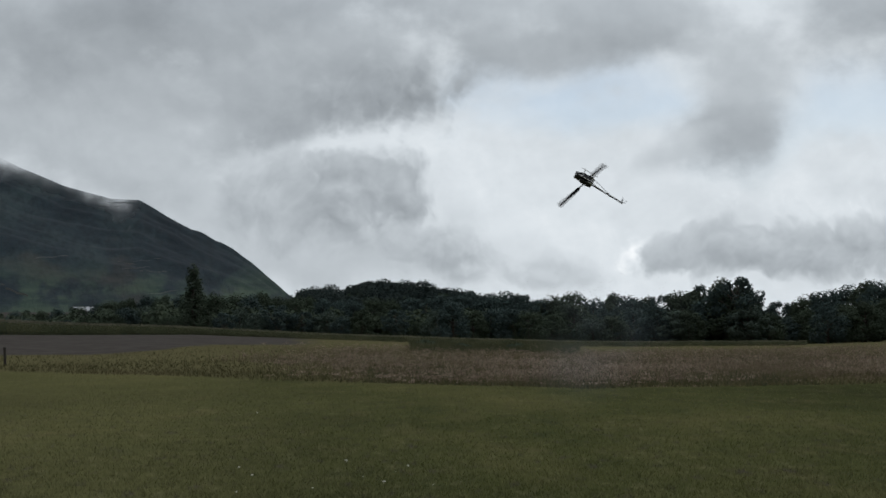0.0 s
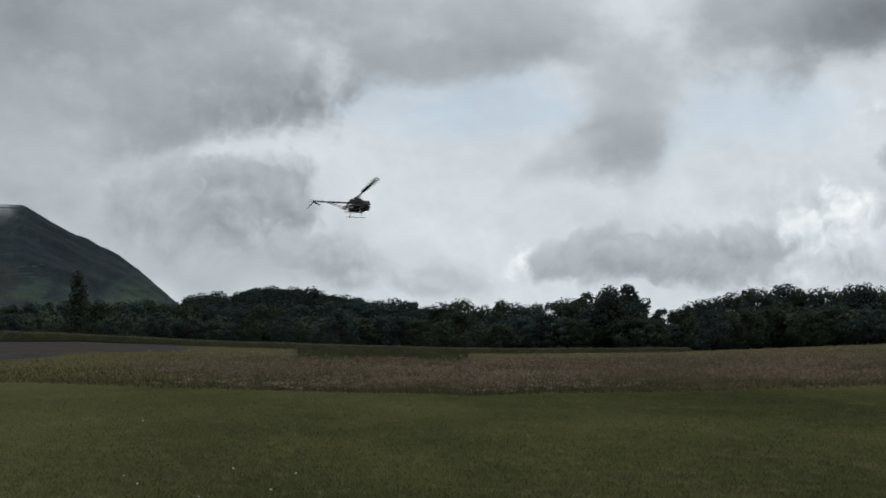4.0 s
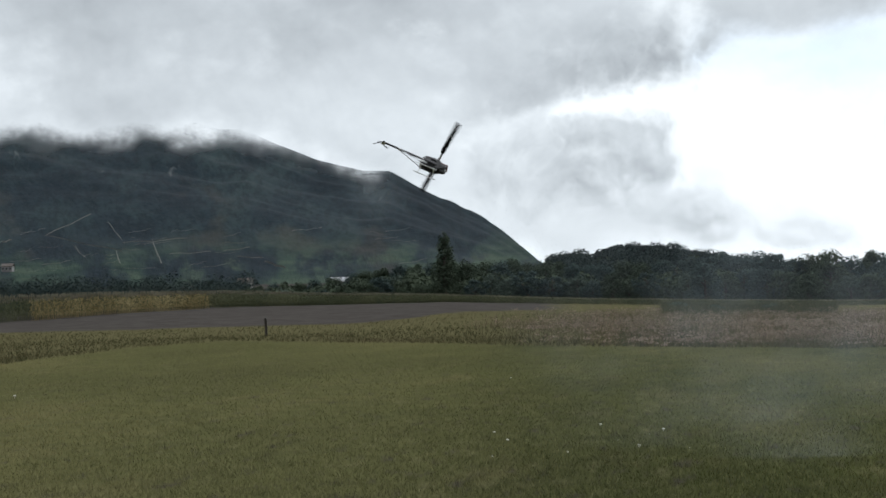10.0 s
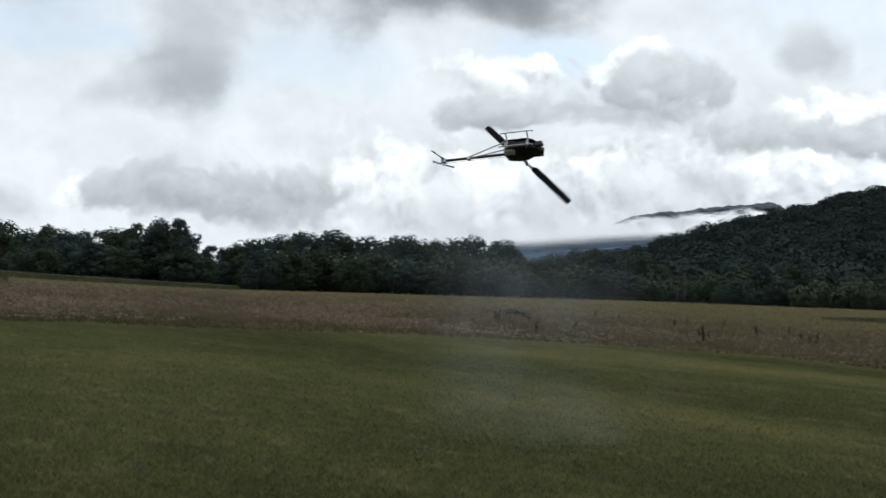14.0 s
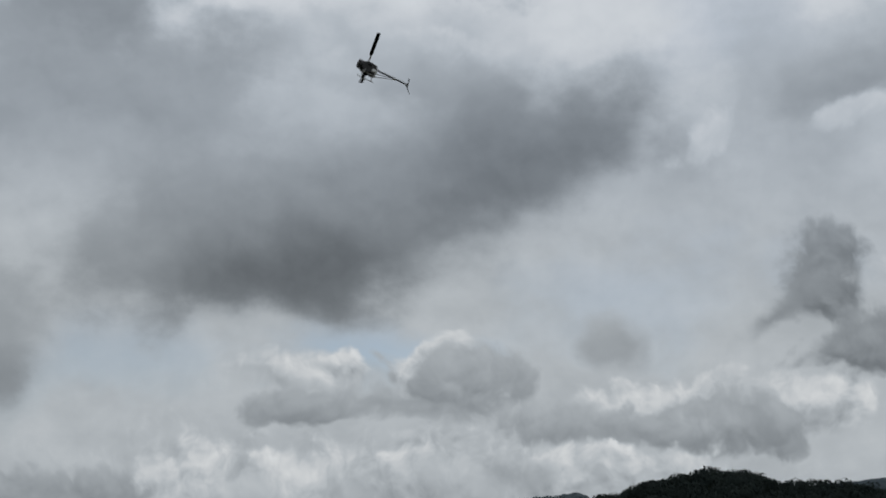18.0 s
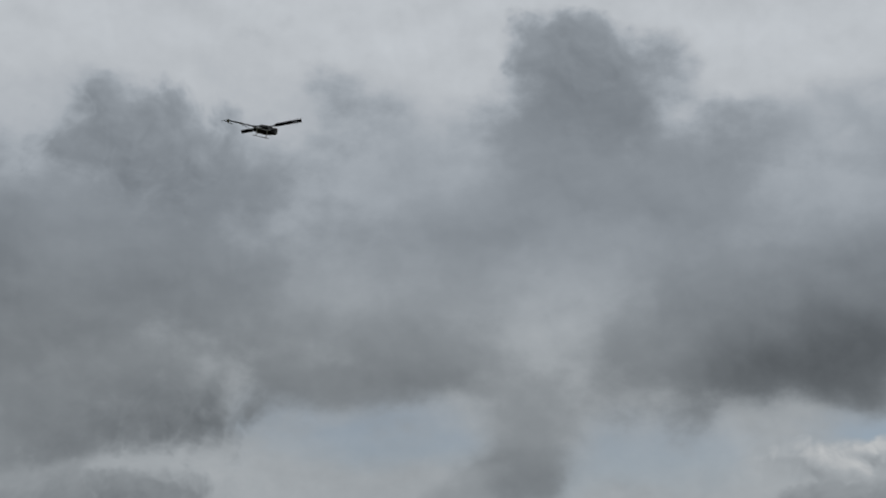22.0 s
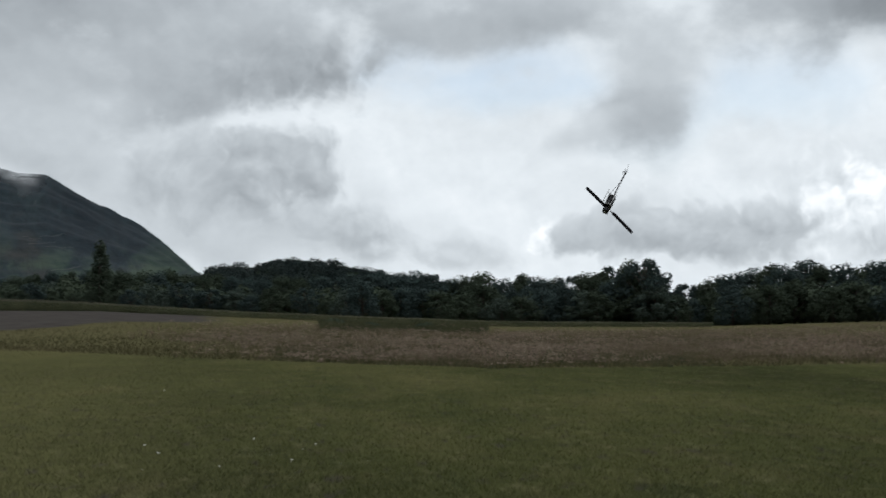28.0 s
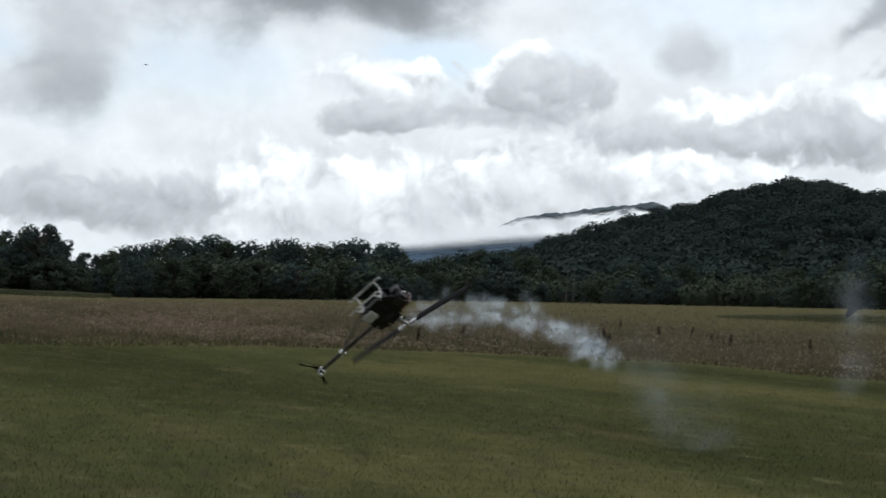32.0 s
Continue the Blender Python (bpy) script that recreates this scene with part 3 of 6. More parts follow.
def slope_mesh(name, az0, az1, daz, r0, r1, steps, top, shape, rough, seed):
    """A hillside from r0 up to its ridge at r1; top(az): the ridge's height in degrees seen from the field."""
    verts, faces = [], []
    n_az = int(round((az1 - az0) / daz)) + 1
    m = steps + 3
    for i in range(n_az):
        az = az0 + daz * i
        crest = math.tan(radians(max(0.0, top(az)))) * r1
        for k in range(m):
            x, y, z = slope_z(az, min(1.0, k / steps), r0 + (r1 - r0) * k / steps, crest, shape, rough, seed)
            verts.append((x, y, z - 0.3 * crest * max(0, k - steps)))
    for i in range(n_az - 1):
        for k in range(m - 1):
            a = i * m + k
            faces.append((a, a + 1, a + m + 1, a + m))
    return verts, faces


def mountain_top(az):
    return lerp_table([(-70, 9), (-30, 8.4), (-19, 7.1), (-16.9, 6.45), (-16.0, 6.45), (-15.27, 6.07), (-13.46, 5.28), (-11.85, 4.87), (-10.83, 4.83), (-9.82, 4.26), (-8.62, 3.62), (-7.41, 2.97), (-6.61, 2.4), (-5.61, 1.56), (-4.7, 0.95), (-3.5, 0.5), (-2, 0.0)], az)


mm = Mat("mountain_slope", 0.95, 0.0, 0.05)
Pm = mm.t.nodes.new("ShaderNodeNewGeometry").outputs["Position"]
sm = mm.t.nodes.new("ShaderNodeSeparateXYZ")
mm.link(Pm, sm.inputs[0])
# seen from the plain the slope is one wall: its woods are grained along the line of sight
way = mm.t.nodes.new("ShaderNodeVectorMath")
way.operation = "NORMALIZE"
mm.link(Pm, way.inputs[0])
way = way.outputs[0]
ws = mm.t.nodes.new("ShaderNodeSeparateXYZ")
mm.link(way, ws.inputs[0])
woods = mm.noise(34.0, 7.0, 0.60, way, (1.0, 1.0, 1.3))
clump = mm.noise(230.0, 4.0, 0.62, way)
# distance haze is put into these wood colours as a blue-black cast
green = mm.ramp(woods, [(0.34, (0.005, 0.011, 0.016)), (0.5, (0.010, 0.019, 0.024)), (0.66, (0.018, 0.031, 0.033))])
# shade in the hollows between clumps is put in as darker colour
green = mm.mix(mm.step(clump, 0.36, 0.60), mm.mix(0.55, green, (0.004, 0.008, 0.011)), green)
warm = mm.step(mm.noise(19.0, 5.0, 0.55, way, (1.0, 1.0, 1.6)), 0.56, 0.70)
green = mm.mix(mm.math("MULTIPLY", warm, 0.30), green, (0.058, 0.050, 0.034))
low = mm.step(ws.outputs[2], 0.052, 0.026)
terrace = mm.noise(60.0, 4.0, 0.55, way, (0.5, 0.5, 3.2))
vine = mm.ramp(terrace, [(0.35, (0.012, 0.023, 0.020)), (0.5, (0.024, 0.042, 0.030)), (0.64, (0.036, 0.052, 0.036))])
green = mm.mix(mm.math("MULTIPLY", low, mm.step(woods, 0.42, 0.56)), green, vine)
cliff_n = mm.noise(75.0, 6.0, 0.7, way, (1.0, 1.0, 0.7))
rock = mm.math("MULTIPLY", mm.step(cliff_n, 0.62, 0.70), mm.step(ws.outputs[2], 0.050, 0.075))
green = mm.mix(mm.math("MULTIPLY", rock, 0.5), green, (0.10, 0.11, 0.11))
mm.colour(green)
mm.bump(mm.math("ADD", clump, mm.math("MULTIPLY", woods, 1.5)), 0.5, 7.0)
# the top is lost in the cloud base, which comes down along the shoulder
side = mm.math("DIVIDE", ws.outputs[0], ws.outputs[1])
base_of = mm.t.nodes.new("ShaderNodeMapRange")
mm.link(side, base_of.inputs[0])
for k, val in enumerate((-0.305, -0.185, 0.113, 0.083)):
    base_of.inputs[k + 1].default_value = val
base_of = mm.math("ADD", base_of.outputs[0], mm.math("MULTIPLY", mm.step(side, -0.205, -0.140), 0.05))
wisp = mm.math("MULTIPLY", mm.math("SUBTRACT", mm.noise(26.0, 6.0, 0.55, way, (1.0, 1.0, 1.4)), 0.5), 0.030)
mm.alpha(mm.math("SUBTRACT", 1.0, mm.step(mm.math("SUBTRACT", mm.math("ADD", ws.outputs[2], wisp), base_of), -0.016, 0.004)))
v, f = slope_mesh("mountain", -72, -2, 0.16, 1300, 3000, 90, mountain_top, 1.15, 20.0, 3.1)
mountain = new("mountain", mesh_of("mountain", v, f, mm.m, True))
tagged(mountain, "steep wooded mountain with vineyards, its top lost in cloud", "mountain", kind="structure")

# far ridge with haze blue put into its colour and cloud lying over it, and the crest that stands out of the cloud
fm = Mat("hazy_ridge_wood", 0.95, 0.0, 0.02)
Pf = fm.t.nodes.new("ShaderNodeNewGeometry").outputs["Position"]
sf = fm.t.nodes.new("ShaderNodeSeparateXYZ")
fm.link(Pf, sf.inputs[0])
# the blue is distance haze painted into the wood's base colour
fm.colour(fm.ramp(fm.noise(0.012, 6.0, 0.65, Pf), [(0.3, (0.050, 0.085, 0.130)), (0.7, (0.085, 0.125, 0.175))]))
veil = fm.math("MULTIPLY", fm.math("SUBTRACT", fm.noise(0.006, 6.0, 0.6, Pf, (1, 1, 3.0)), 0.5), 20.0)
rise = fm.math("MULTIPLY", fm.math("SUBTRACT", sf.outputs[0], 1640.0), 0.13)
fm.alpha(fm.math("SUBTRACT", 1.0, fm.step(fm.math("SUBTRACT", fm.math("ADD", sf.outputs[2], veil), rise), 128.0, 164.0)))
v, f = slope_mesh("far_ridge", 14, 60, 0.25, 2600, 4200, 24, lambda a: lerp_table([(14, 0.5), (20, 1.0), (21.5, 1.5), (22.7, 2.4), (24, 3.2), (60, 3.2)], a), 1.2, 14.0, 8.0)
tagged(new("far_ridge", mesh_of("far_ridge", v, f, fm.m, True)), "far ridge coloured blue for distance haze, under a bank of cloud", "hill", kind="structure")

cm = Mat("hazy_crest_wood", 0.95, 0.0, 0.02)
Pc = cm.t.nodes.new("ShaderNodeNewGeometry").outputs["Position"]
sc = cm.t.nodes.new("ShaderNodeSeparateXYZ")
cm.link(Pc, sc.inputs[0])
# grey-blue cast of distance haze painted into the crest's wood colour
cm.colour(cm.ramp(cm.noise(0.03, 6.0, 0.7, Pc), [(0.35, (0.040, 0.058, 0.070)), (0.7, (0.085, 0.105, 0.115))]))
cm.bump(cm.noise(0.05, 4.0, 0.6, Pc), 1.0, 10.0)
lift_c = cm.math("MULTIPLY", cm.math("SUBTRACT", cm.noise(0.014, 6.0, 0.62, Pc, (1, 1, 1.6)), 0.5), 60.0)
along = cm.math("MINIMUM", cm.math("MULTIPLY", cm.math("SUBTRACT", sc.outputs[0], 2020.0), 0.16), 45.0)
cm.alpha(cm.step(cm.math("SUBTRACT", cm.math("ADD", sc.outputs[2], lift_c), along), 238.0, 256.0))


def crest_top(az):
    return lerp_table([(25.4, 2.6), (26.3, 3.0), (26.7, 3.2), (27.8, 3.45), (28.5, 3.5), (29, 3.63), (30.2, 3.8), (30.8, 3.85), (31.57, 4.0), (31.9, 3.9), (32.6, 3.4), (34, 3.0), (38.5, 4.3), (41, 4.6), (43, 4.85), (50, 4.9)], az)


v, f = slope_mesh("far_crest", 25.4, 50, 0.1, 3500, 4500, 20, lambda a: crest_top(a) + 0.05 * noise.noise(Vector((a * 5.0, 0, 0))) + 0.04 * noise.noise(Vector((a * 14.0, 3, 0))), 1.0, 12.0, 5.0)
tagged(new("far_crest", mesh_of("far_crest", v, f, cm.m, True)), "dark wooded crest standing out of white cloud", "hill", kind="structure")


# ---- wooded hills: a slope with crowns of trees on it ----
def crown_lump(out_v, out_f, x, y, z, w, h, count, gen, leaf=0.15):
    """One far crown: a heap of small leaf clumps."""
    for _ in range(count):
        d = Vector((gen.gauss(0, 1), gen.gauss(0, 1), gen.gauss(0, 1)))
        d.normalize()
        s = gen.uniform(0.72, 1.05)
        c = Vector((x + d.x * w * s, y + d.y * w * s, z + h * 0.5 + d.z * h * 0.5 * s))
        n = (d + Vector((gen.uniform(-0.3, 0.3), gen.uniform(-0.3, 0.3), gen.uniform(-0.15, 0.3)))).normalized()
        t = n.orthogonal().normalized()
        b = n.cross(t)
        k = gen.uniform(0.73, 1.27) * leaf * w
        i = len(out_v)
        ang = gen.uniform(0, 6.28)
        for q in range(4):
            a = ang + q * 1.5708
            out_v.append(tuple(c + t * math.cos(a) * k + b * math.sin(a) * k * 0.8 + n * (0.25 * k if q % 2 else -0.1 * k)))
        out_f.append((i, i + 1, i + 2, i + 3))


def wooded_hill(name, label, az0, az1, r0, r1, top, shape, crowns, size, material, soil, seed, clumps=46):
    v, f = slope_mesh(name, az0, az1, 0.25, r0, r1, 22, top, shape, 3.0, seed)
    hill = new(name, mesh_of(name, v, f, soil, True))
    tagged(hill, label, "hill", kind="structure")
    gen = random.Random(int(seed * 100))
    cv, cf = [], []
    for i in range(crowns):
        az = gen.uniform(az0, az1)
        u = gen.random() ** 0.8
        if i % 3 == 0:
            u = gen.uniform(0.93, 1.0)
        r = r0 + (r1 - r0) * u
        crest = math.tan(radians(max(0.0, top(az)))) * r1
        a = radians(az)
        s = size * gen.uniform(0.6, 1.2)
        if u < 0.22:
            s *= 1.5
        h = s * gen.uniform(1.3, 1.9)
        z = crest * (u ** shape) - 0.35 * s - (h * gen.uniform(0.42, 0.66) if u > 0.9 else 0.0)
        crown_lump(cv, cf, r * math.sin(a), r * math.cos(a), z, s, h, clumps, gen, 0.12)
    wood = new(name + "_wood", mesh_of(name + "_wood", cv, cf, material))
    tagged(wood, "dense dark wood of broad crowns covering the hillside", "wood", kind="stuff")


M_SOIL = plain("hill_soil", (0.014, 0.019, 0.013), 0.95, 0.0, 0.0, 0.5, 0.05)


def hill_mid(az):
    return -0.10 + lerp_table([(-7, 0.5), (-5.49, 1.5), (-5.18, 1.72), (-4.38, 1.84), (-3.77, 1.68), (-2.96, 2.08), (-1.74, 2.1), (-0.93, 1.96), (-0.1, 1.85), (0.9, 1.69), (1.7, 1.44), (4, 1.0), (7, 0.4)], az)


def hill_right(az):
    return -0.12 + lerp_table([(24.5, 1.4), (25.5, 1.7), (27.6, 2.2), (28.8, 2.75), (30.2, 3.28), (31.4, 3.6), (32.2, 3.8), (33, 4.0), (34.2, 4.5), (35.8, 4.87), (37.4, 5.0), (38, 4.8), (38.8, 4.57), (41.7, 4.43), (43.4, 4.6), (52, 4.0)], az)


wooded_hill("hill_mid", "low wooded hill behind the line of trees", -7, 7, 620, 900, hill_mid, 0.9, 330, 5.2, M_LEAF_HILL, M_SOIL, 2.4, 240)
wooded_hill("hill_right", "long wooded hill rising behind the meadow", 24.5, 52, 520, 1000, hill_right, 1.0, 1700, 6.8, M_LEAF_HILL, M_SOIL, 6.2, 300)


# ---- pale tracks and walls through the vineyards ----
M_TRACK = plain("pale_track", (0.124, 0.120, 0.107), 0.9, 0.0, 0.1, 0.2, 0.2)
TRACKS = [[], []]


def on_slope(az, el):
    """The point of the mountain seen at that heading and height."""
    crest = math.tan(radians(mountain_top(az))) * 3000
    for i in range(1, 700):
        u = i / 700
        x, y, z = slope_z(az, u, 1300 + 1700 * u, crest, 1.15, 20.0, 3.1)
        if math.degrees(math.atan2(z - 1.7, math.hypot(x, y))) >= el:
            return Vector((x, y, z))
    return Vector((x, y, z))


def track(az0, el0, az1, el1, wide):
    last = None
    for i in range(9):
        t = i / 8
        c = on_slope(az0 + (az1 - az0) * t, el0 + (el1 - el0) * t + 0.02 * math.sin(t * 9))
        d = Vector((-c.x, -c.y, 60)).normalized() * 14
        k = len(TRACKS[0])
        side = Vector((wide * 0.10, 0, 0)) if abs(az1 - az0) < 2.0 * abs(el1 - el0) else Vector((0, 0, wide * 0.13))
        TRACKS[0].extend([tuple(c + d - side), tuple(c + d + side)])
        if last is not None:
            TRACKS[1].append((last, last + 1, k + 1, k))
        last = k


track(-23.01, 2.71, -21.45, 3.43, 3)
track(-22.05, 2.34, -21.67, 1.90, 3)
track(-20.87, 3.16, -20.40, 2.52, 3)
track(-20.60, 2.12, -20.47, 1.68, 4)
track(-19.36, 2.51, -19.03, 1.66, 4)
track(-20.34, 2.42, -18.13, 2.53, 2.5)
track(-18.73, 1.99, -17.30, 2.05, 2.5)
track(-16.84, 2.06, -15.90, 2.17, 3)
track(-15.39, 1.67, -14.65, 1.41, 6)
track(-24.15, 2.57, -24.53, 2.49, 4)
track(-16.35, 1.85, -15.45, 1.79, 2.5)
track(-23.01, 2.71, -20.40, 2.12, 2.5)
gt = random.Random(4)
for _ in range(34):
    az, el = gt.uniform(-24.5, -10), gt.uniform(1.35, 2.9)
    if el < mountain_top(az) - 0.9:
        track(az, el, az + gt.uniform(0.3, 1.1), el + gt.uniform(-0.12, 0.16), gt.uniform(0.5, 1.2))
tagged(new("vineyard_tracks", mesh_of("vineyard_tracks", TRACKS[0], TRACKS[1], M_TRACK)), "pale tracks and terrace walls through the vineyards", "track", kind="stuff")

# ---- trees ----


def tree_meshes(kind, seed, clumps, leaf_size):
    """Trunk with limbs, and a crown of many small leaf clumps, for a tree one metre high."""
    gen = random.Random(seed)
    tv, tf = [], []

    def tube(points, radii, sides=5):
        v, f = ring_tube(points, radii, sides)
        o = len(tv)
        tv.extend(v)
        tf.extend([tuple(i + o for i in q) for q in f])

    slim = kind == "poplar"
    lobes = []
    tube([(0, 0, -0.02), (0.004, 0, 0.2), (-0.006, 0.004, 0.5), (0.0, 0, 0.86)], [0.028, 0.022, 0.014, 0.003], 7)
    n = {"poplar": 26, "round": 22, "tall": 24, "airy": 22}[kind]
    for i in range(n):
        u = (i + 0.5) / n
        a = i * 2.4 + gen.uniform(-0.5, 0.5)
        if slim:
            z, rad = 0.10 + 0.86 * u, 0.085 * math.sin(math.pi * min(1, (u * 0.9 + 0.1))) ** 0.7
            size = (0.055, 0.085)
        elif kind == "round":
            z, rad = 0.12 + 0.76 * u, 0.33 * math.sin(math.pi * (0.25 + 0.68 * u))
            size = (0.13, 0.12)
        elif kind == "tall":
            z, rad = 0.12 + 0.77 * u, 0.27 * math.sin(math.pi * (0.30 + 0.62 * u))
            size = (0.10, 0.12)
        else:
            z, rad = 0.22 + 0.66 * u, 0.34 * math.sin(math.pi * (0.14 + 0.74 * u))
            size = (0.095, 0.085)
        rad *= gen.uniform(0.65, 1.1)
        p = Vector((math.cos(a) * rad, math.sin(a) * rad, z + gen.uniform(-0.03, 0.03)))
        foot = Vector((0, 0, max(0.12, z - rad * gen.uniform(0.6, 1.0))))
        mid = foot.lerp(p, 0.55) + Vector((0, 0, 0.03))
        tube([foot, mid, p], [0.010, 0.007, 0.003])
        k = gen.uniform(0.9, 1.3)
        lobes.append((p, size[0] * k, size[1] * k))
    # leafy skirt down to the bushes
    cv, cf = [], []
    per = clumps // len(lobes)
    for p, w, h in lobes:
        for _ in range(per):
            d = Vector((gen.gauss(0, 1), gen.gauss(0, 1), gen.gauss(0, 1))).normalized()
            s = gen.uniform(0.55, 1.08)
            c = p + Vector((d.x * w * s, d.y * w * s, d.z * h * s))
            nrm = (d + Vector((gen.uniform(-0.5, 0.5), gen.uniform(-0.5, 0.5), gen.uniform(-0.2, 0.5)))).normalized()
            t = nrm.orthogonal().normalized()
            b = nrm.cross(t)
            k = leaf_size * gen.uniform(0.6, 1.35)
            i = len(cv)
            ang = gen.uniform(0, 6.28)
            for q in range(4):
                a = ang + q * 1.5708
                cv.append(tuple(c + t * math.cos(a) * k + b * math.sin(a) * k * 0.75 + nrm * (0.3 * k if q % 2 else 0)))
            cf.append((i, i + 1, i + 2, i + 3))
    return (tv, tf), (cv, cf)


def tree_kind(kind, label, leaf, seed, clumps=3600, leaf_size=0.020):
    (tv, tf), (cv, cf) = tree_meshes(kind, seed, clumps, leaf_size)
    t = thing("tree", label, "tree", "trees along the field")
    for name, v, f, m in (("trunk", tv, tf, M_BARK), ("crown", cv, cf, leaf)):
        o = new(name, mesh_of("tree_" + name, v, f, m))
        o.parent = t
    return t


KINDS = [
    tree_kind("round", "broad dark green deciduous tree in full leaf", M_LEAF, 11),
    tree_kind("round", "rounded dark green tree in full leaf", M_LEAF_COOL, 12),
    tree_kind("tall", "tall dark green tree with a stepped crown", M_LEAF, 13),
    tree_kind("tall", "tall blue-green tree in full leaf", M_LEAF_COOL, 14),
    tree_kind("airy", "open-crowned tree with sky between its limbs", M_LEAF_COOL, 15, 2900),
    tree_kind("round", "pale willow-green tree at the edge of the wood", M_LEAF_PALE, 16),
]
POPLAR = tree_kind("poplar", "slender dark poplar standing above the wood", M_LEAF, 17, 2600, 0.014)
USED = set()


def plant(model, az, r, el, wide=1.0, turn=0.0, sink=0.3):
    """A tree whose top stands at el degrees seen from the field."""
    x, y, z = at(az, r)
    h = (1.7 + r * math.tan(radians(el)) - z + sink) / 0.95
    if model not in USED:
        USED.add(model)
        t = model
    else:
        t = copy_thing(model, pose(0, 0, 0))
    t.matrix_world = pose(x, y, z - sink, 0, 0, turn) @ Matrix.Diagonal((h * wide, h * wide, h, 1))
    return t


gen = random.Random(4)


def wood_top(az):
    """How high the line of trees stands, in degrees, by heading."""
    return lerp_table([(-16.5, 0.7), (-14.6, 0.95), (-12.7, 1.08), (-11.7, 1.38), (-10.0, 1.55), (-8.2, 1.6), (-5.6, 1.48), (-4.0, 1.33), (-1.7, 1.35), (0.3, 1.57), (2.7, 1.6), (3.4, 1.3), (4.55, 1.53), (5.36, 1.28), (6.17, 1.56), (7.0, 1.32), (8.0, 1.5), (9.0, 1.67), (9.8, 1.9), (10.9, 1.6), (11.3, 1.13), (12.8, 1.33), (13.9, 1.65), (16.0, 2.02), (17.5, 1.84), (19.2, 1.98), (21.9, 2.15), (23.2, 1.5), (25.2, 2.05), (27.2, 1.88), (28.9, 0.9), (30.3, 1.72), (33.1, 1.8), (34.3, 1.5), (37.5, 1.98), (41.0, 2.9), (42.2, 2.45), (47, 2.5)], az)


az = -16.0
while az < 47:
    el = wood_top(az)
    r = gen.uniform(395, 430)
    plant(gen.choice(KINDS[:5]), az, r, el * gen.uniform(0.93, 1.03), gen.uniform(1.0, 1.35), gen.uniform(0, 360))
    az += gen.uniform(0.42, 0.75) * (0.75 + 0.25 * el / 1.5)
az = -16.0
while az < 47:
    plant(gen.choice(KINDS), az, gen.uniform(355, 385), wood_top(az) * gen.uniform(0.45, 0.78), gen.uniform(1.2, 1.8), gen.uniform(0, 360))
    az += gen.uniform(0.5, 0.9)
plant(POPLAR, -8.95, 350, 2.36, 1.25, 20)
plant(KINDS[4], 10.4, 372, 2.12, 1.0, 40)
plant(KINDS[0], 9.9, 376, 1.98, 0.8, 200)

# ---- rough grass, seeding meadow, maize ----
M_TUSSOCK = wild_grass("tussock_blade", (0.034, 0.036, 0.016), (0.064, 0.062, 0.028), (0.130, 0.114, 0.062), (0.098, 0.082, 0.046))
M_STRAW = wild_grass("meadow_straw", (0.088, 0.070, 0.045), (0.160, 0.130, 0.084), (0.250, 0.212, 0.150), (0.092, 0.088, 0.046))
M_PLUME = wild_grass("seed_head", (0.140, 0.104, 0.078), (0.215, 0.163, 0.124), (0.330, 0.268, 0.212), (0.118, 0.096, 0.062))
M_BROWN = foliage("brown_weed", (0.052, 0.041, 0.028), (0.096, 0.078, 0.053), (0.160, 0.138, 0.096), 0.85)
M_DOCK = foliage("dock_weed", (0.039, 0.031, 0.024), (0.078, 0.059, 0.042), (0.124, 0.098, 0.069), 0.9)
M_GREENWEED = foliage("green_weed", (0.034, 0.040, 0.022), (0.058, 0.064, 0.036), (0.100, 0.098, 0.050), 0.85)


def edge_of_lawn(x, y):
    return lawn_end(math.degrees(math.atan2(x, y))) + 3.0 * (noise.noise(Vector((x * 0.05, y * 0.05, 3.0)))) + 1.5 * noise.noise(Vector((x * 0.3, y * 0.3, 1.0)))


def wild(x, y, r, az):
    """Beyond the mown edge, and not on the bare soil."""
    edge = np.array([edge_of_lawn(a, b) for a, b in zip(x, y)])
    taper = np.clip((az + 13.0) / 8.5, 0, 1)
    return (r > edge) & ~((az < -5.2) & (r > 126 + 48 * taper * taper * (3 - 2 * taper)))


def drift(scale, cut, shift=0.0):
    def f(x, y, r, az):
        n = np.array([noise.fractal(Vector((a * scale + shift, b * scale * 0.5, 0.0)), 1.0, 2.0, 3) for a, b in zip(x, y)])
        return wild(x, y, r, az) & (n > cut)
    return f


tagged(blades("rough_grass", 130000, -28, 47, 50, 170, 0.17, 0.022, M_TUSSOCK, 1.35, 0.55, wild), "rough uncut grass along the edge of the lawn", "grass", kind="stuff")
def meadow_share(x, y, r, az):
    """How thickly the dry meadow stands: thin at its end by the soil, and towards the field behind."""
    n = np.array([noise.fractal(Vector((p * 0.06, q * 0.03, 2.0)), 1.0, 2.0, 3) for p, q in zip(x, y)])
    s = np.clip((az + 7.5 + 2.5 * n) / 4.5, 0, 1) * np.clip((205 + np.clip(az - 9, 0, 14) * 12 - r) / 60, 0, 1) * np.clip((46 - az) / 18, 0.25, 1)
    s *= np.where(r > 115, np.clip((az + 7.0 + 3 * n) / 4.0, 0, 1), 1.0)
    s *= np.clip((r - np.array([lawn_end(q) for q in az]) - 1.0) / 7.0, 0.08, 1)
    return wild(x, y, r, az) & (rng.random(len(x)) < s * np.clip(0.75 + 0.8 * n, 0.15, 1.0))


